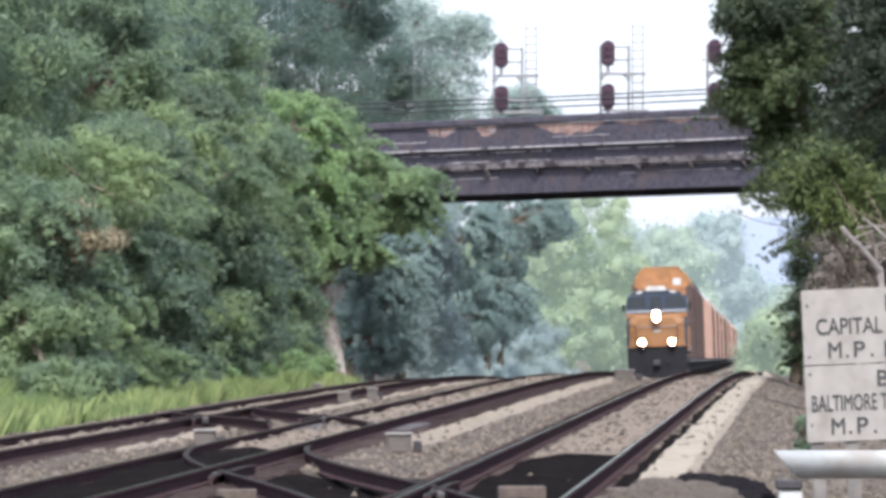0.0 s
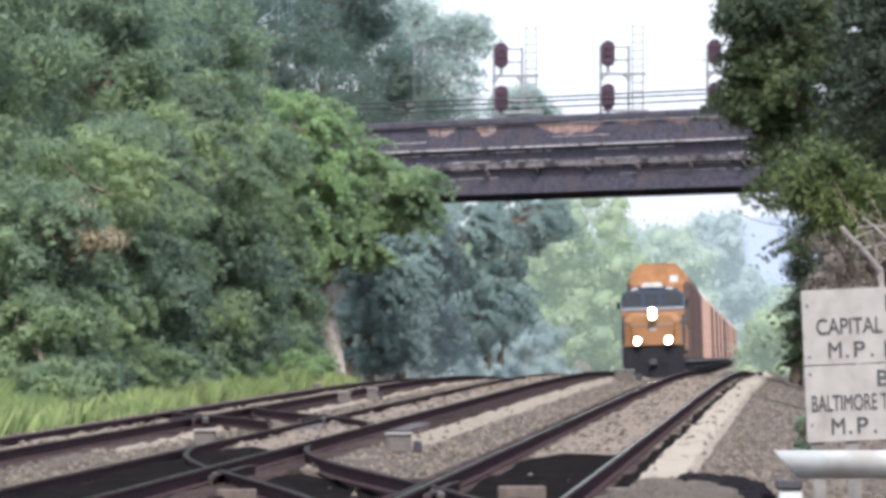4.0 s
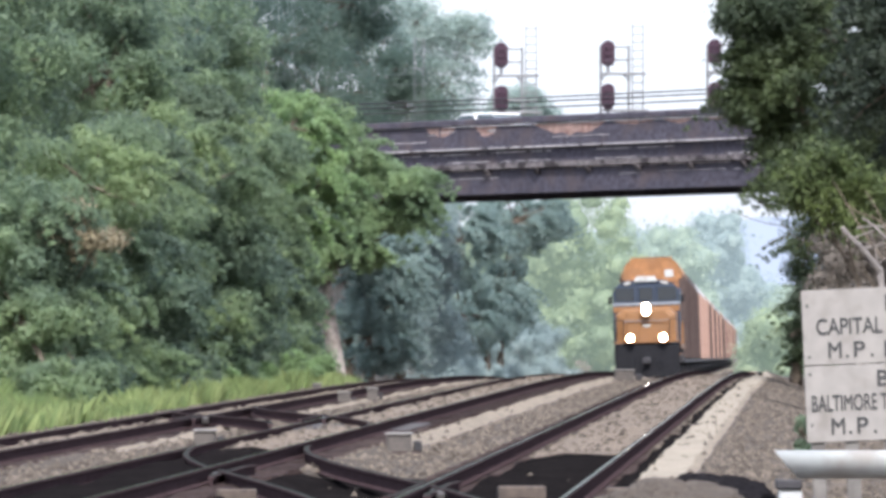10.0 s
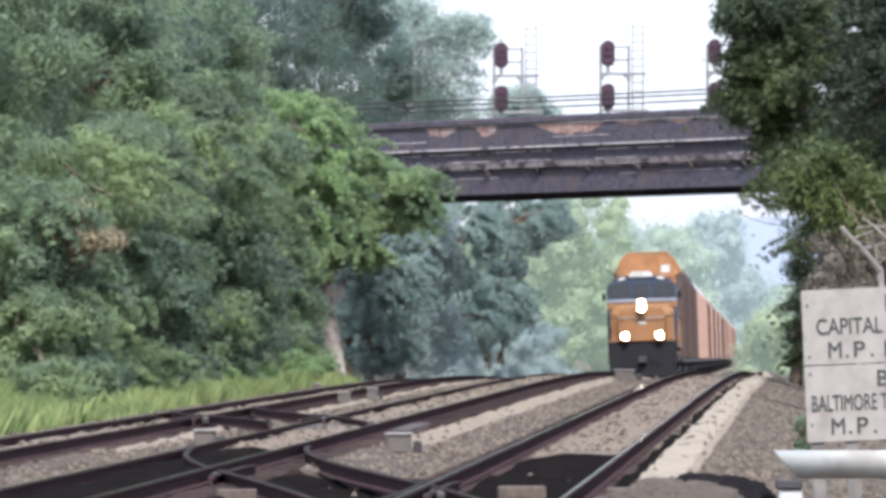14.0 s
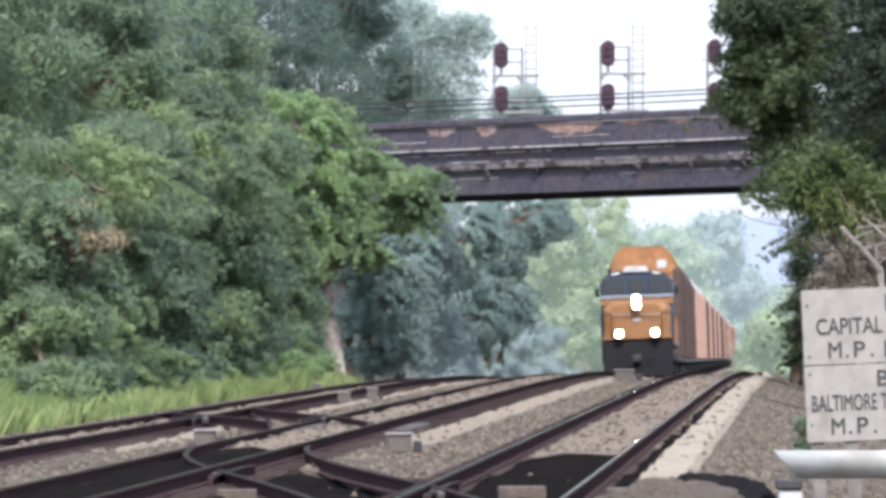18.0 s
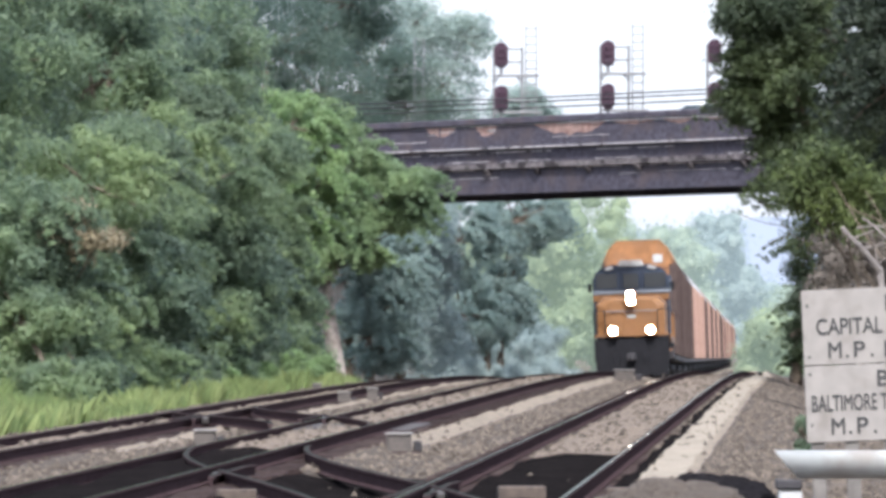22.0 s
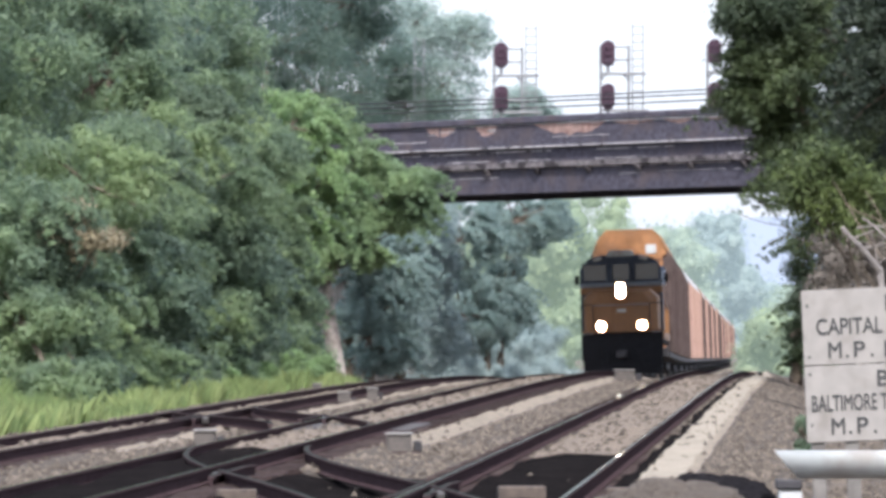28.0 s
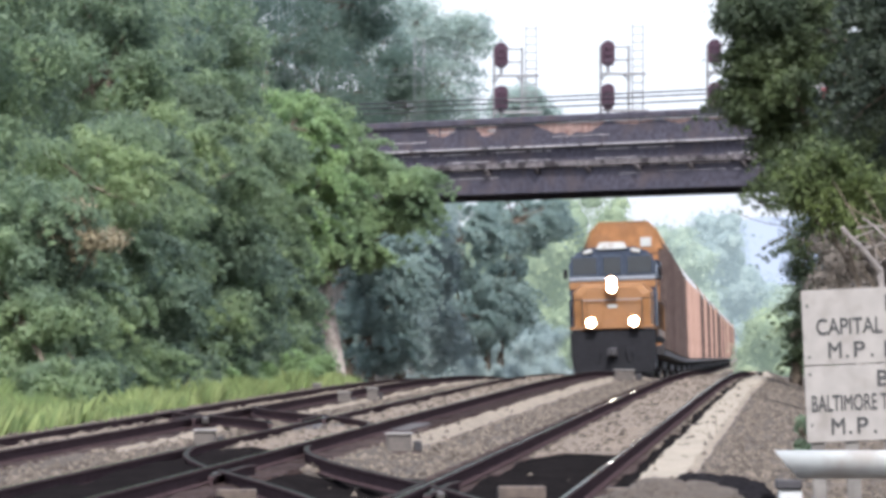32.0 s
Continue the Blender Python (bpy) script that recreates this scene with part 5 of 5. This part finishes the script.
            for a, b in (((-0.1, -1.6, 3.5), (-1.2, -1.6, 5.2)), ((0.3, -1.6, 3.2), (-0.5, -1.6, 5.0)), ((0.2, -1.6, 4.1), (-0.9, -1.6, 4.7))):
                tw = bmesh.new()
                limb(tw, a, b, 0.03, 0.010, rt, 4, 0.04)
                part("dark_bough", tw, BARK, ob)
        if i == 0:
            rt = random.Random(8)
            for a, b in (((-2.0, -1, 4.2), (-3.85, -1, 5.6)), ((-2.2, -1, 4.6), (-4.1, -1, 5.1)), ((-2.6, -1, 4.5), (-3.4, -1, 4.1))):
                tw = bmesh.new()
                limb(tw, a, b, 0.02, 0.008, rt, 4, 0.06)
                part("bare_twig", tw, BARK, ob)
    # bare grey branch and dry brush behind the sign
    br = thing("dead_branch", "bleached bare fallen branch with twigs", "branch", (0, 0, 0))
    bm = bmesh.new()
    rng = random.Random(9)
    limb(bm, (5.79, 100, 2.91), (6.37, 100.4, 2.27), 0.03, 0.055, rng, 5, 0.02)
    limb(bm, (6.08, 100, 3.05), (6.75, 100.2, 2.55), 0.012, 0.03, rng, 4, 0.03)
    part("bough", bm, DEAD, br)
    tw = bmesh.new()
    for a, b in (((5.95, 100, 2.75), (6.5, 100, 2.95)), ((6.1, 100.1, 2.6), (6.6, 100, 2.75)), ((6.3, 100.1, 2.4), (6.2, 100, 2.85)), ((6.3, 100.2, 2.35), (6.7, 100, 2.7)), ((6.0, 100, 2.9), (6.9, 100.1, 2.95))):
        limb(tw, a, b, 0.012, 0.004, rng, 3)
    part("twigs", tw, DEAD, br)
    cyl_bm = bmesh.new()
    limb(cyl_bm, (6.37, 100.4, 2.27), (6.6, 100.5, ground_z(6.6, 100.5) - 0.05), 0.055, 0.08, rng, 3)
    part("stub", cyl_bm, DEAD, br)
    # bank of dry brush
    make_tree((11.6, 170), [(11.0, 170, 3.0, 1.7, 1.5, 0.9), (10.2, 170, 2.2, 1.0, 1.3, 1.0), (12.4, 170, 2.2, 1.6, 1.5, 1.2)], 0.10, 24000, BRUSH, "brown dry brush on the bank", 230, "bush", "dry_bush", clump=(0.25, 0.6), per=26)
    x, y = 4.75, 90.0
    g = ground_z(x, y)
    make_tree((x, y), [(x, y, g + 0.35, 0.16, 0.2, 0.3), (x - 0.05, y, g + 0.7, 0.12, 0.15, 0.2)], 0.05, 700, LEAF_A, "spindly green weed growing in the ballast", 240, "weed", "weed", trunk_r=0.012, clump=(0.04, 0.1), per=40)
    # dried patch in the hedge
    make_tree((-8.4, 145.5), [(-7.7, 144.4, 3.5, 0.8, 0.6, 0.45), (-7.2, 144.2, 3.2, 0.6, 0.5, 0.35), (-7.9, 144.4, 3.0, 0.4, 0.5, 0.3)], 0.085, 2300, LEAF_DRY, "withered brown spray of vines", 231, "vine", "dry_vine", trunk_r=0.06, clump=(0.2, 0.45))
    # tall grass and weeds beyond the farthest track
    rng = np.random.default_rng(77)
    n = 125000
    y = 105 + 92 * rng.random(n)
    d = -5.6 - 4.2 * rng.random(n) ** 0.75
    h = rng.uniform(0.25, 0.68, n) * (1 + 0.22 * np.clip(-6.4 - d, 0, 2.5)) * (0.75 + 0.45 * np.sin(y * 0.35) * np.sin(d * 2.1 + y * 0.13))
    x = np.array([line_b(v) for v in y]) + d
    z = np.array([ground_z(a, b) for a, b in zip(x, y)])
    ang = rng.uniform(0, math.pi, n)
    w = rng.uniform(0.004, 0.016, n)
    lean = rng.normal(0, 0.22, (n, 2)) * h[:, None]
    v = np.empty((n, 4, 3))
    for k, (s, f) in enumerate(((-1, 0), (1, 0), (0.5, 0.6), (0.0, 1.0))):
        v[:, k, 0] = x + s * w * np.cos(ang) + lean[:, 0] * f * f
        v[:, k, 1] = y + s * w * np.sin(ang) + lean[:, 1] * f * f
        v[:, k, 2] = z - 0.03 + h * f
    me = bpy.data.meshes.new("tall_grass")
    me.vertices.add(n * 4)
    me.vertices.foreach_set("co", v.reshape(-1).astype(np.float32))
    me.loops.add(n * 4)
    me.loops.foreach_set("vertex_index", np.arange(n * 4, dtype=np.int32))
    me.polygons.add(n)
    me.polygons.foreach_set("loop_start", np.arange(0, n * 4, 4, dtype=np.int32))
    me.update(calc_edges=True)
    me.materials.append(GRASS)
    tagged(new("tall_grass", me), "tall yellow-green grass and weeds beside the tracks", "grass", kind="stuff")


make_foliage()


# ---- the distance: wooded slopes and a pale blue ridge, haze as colour and glow ----
def haze_leaf_mat(name, base, tip, glow):
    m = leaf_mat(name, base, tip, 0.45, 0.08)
    # distance haze: the leaves emit a pale tint of their own
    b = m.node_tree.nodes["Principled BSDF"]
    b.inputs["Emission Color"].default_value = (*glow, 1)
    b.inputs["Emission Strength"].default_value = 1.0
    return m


def make_distance():
    woods = [
        ("far_wood", haze_leaf_mat("far_leaves", (0.15, 0.19, 0.115), (0.21, 0.25, 0.13), (0.22, 0.27, 0.225)), 640, [(13.0, 12.6, 5), (16.2, 12.0, 2.2), (9.0, 10.5, 6), (4.5, 10.0, 7), (1, 9, 6), (30.5, 0.9, 2.0), (33.5, 0.4, 2.4)]),
        ("hazy_wood", haze_leaf_mat("hazy_leaves", (0.15, 0.19, 0.15), (0.20, 0.24, 0.165), (0.31, 0.37, 0.345)), 980, [(25, 13.4, 6), (31, 13.2, 4), (34.5, 12.8, 3.5), (18, 14, 8), (12, 13, 8), (48.5, 4.4, 3.5), (53, 3.6, 5), (58, 3, 6)]),
        ("pale_wood", haze_leaf_mat("haze_pale_leaves", (0.15, 0.19, 0.18), (0.19, 0.23, 0.20), (0.31, 0.37, 0.38)), 1500, [(45, 18.5, 9), (51, 19.5, 6), (57, 22, 2.0), (61, 21.5, 3.2), (65, 11, 4), (72, 7, 9), (84, 6, 10), (30, 18, 12)]),
    ]
    for k, (name, m, y, hills) in enumerate(woods):
        rng = random.Random(300 + k)
        clumps = []
        zb = level(y) - 1
        for cx, top, w in hills:
            for _ in range(60):
                px = cx + rng.uniform(-w, w)
                s = y / 640
                tz = zb + (top - zb) * math.sqrt(max(0.05, 1 - ((px - cx) / w) ** 2)) * rng.uniform(0.02, 1.0) ** 0.6
                r = rng.uniform(0.9, 2.1) * s
                clumps.append(((px, y + rng.uniform(-8, 8) * s, tz), (r, r, r * 0.8)))
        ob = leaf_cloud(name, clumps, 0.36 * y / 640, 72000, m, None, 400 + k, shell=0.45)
        ball = bmesh.new()
        bmesh.ops.create_icosphere(ball, subdivisions=2, radius=0.62)
        bv, bf = [v.co.copy() for v in ball.verts], [[v.index for v in f.verts] for f in ball.faces]
        ball.free()
        verts, faces = [], []
        for c, r in clumps:
            n = len(verts)
            for v in bv:
                p = Vector(c) + Vector((v.x * r[0], v.y * r[1], v.z * r[2]))
                verts.append(p + Vector((1, 1, 1)) * 0.5 * y / 640 * noise.noise(p * 640 / y))
            faces += [[n + q for q in f] for f in bf]
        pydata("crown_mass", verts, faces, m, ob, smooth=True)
        tagged(ob, "pale green distant woods, haze put into leaf colour and glow", "woods", kind="stuff")
    # the ridge's haze is a flat blue emission
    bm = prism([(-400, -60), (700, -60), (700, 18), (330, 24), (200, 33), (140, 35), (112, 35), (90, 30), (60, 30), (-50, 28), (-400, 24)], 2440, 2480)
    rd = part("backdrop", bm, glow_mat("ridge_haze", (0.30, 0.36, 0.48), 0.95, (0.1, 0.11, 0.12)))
    tagged(rd, "pale blue hazy ridge on the horizon", "ridge", kind="structure")


make_distance()


def motions():
    # the train rolls slowly towards the camera
    for ob, back in TRAIN:
        length = 22.0 if back == 0 else 26.5
        walk(ob, [(t, car_pose(351.0 - 107.0 * t / 32.0 + back, length)) for t in (0.0, 4.0, 8.0, 12.0, 16.0, 20.0, 24.0, 28.0, 32.0)])

    def on_road(s, lane):
        return BR @ pose(s, lane, ROAD_Z)

    def drive(ob, speed, s0, t0, lane):
        """Steady along the road: at s0 at t0, from far off on one bank to far off on the other."""
        ends = (-100.0, 65.0)
        a, b = (ends if speed > 0 else ends[::-1])
        ta, tb = t0 + (a - s0) / speed, t0 + (b - s0) / speed
        rows = []
        for t in (0.0, ta, *[ta + (tb - ta) * i / 12 for i in range(1, 12)], tb, 32.0):
            t = min(32.0, max(0.0, t))
            s = min(ends[1], max(ends[0], s0 + speed * (t - t0)))
            if not rows or t > rows[-1][0] + 0.05:
                rows.append((t, on_road(s, lane)))
        walk(ob, rows)
    drive(DUMP, -13.6, -27.09, 20.5, 5.6)
    drive(BOX_TRUCK, 18.5, -7.70, 31.2, 2.1)
    drive(CARS[0], 13.6, -14.6, 9.7, 2.1)
    drive(CARS[1], 13.3, -12.9, 11.1, 2.1)
    drive(CARS[2], 13.5, -11.9, 21.0, 2.1)


motions()
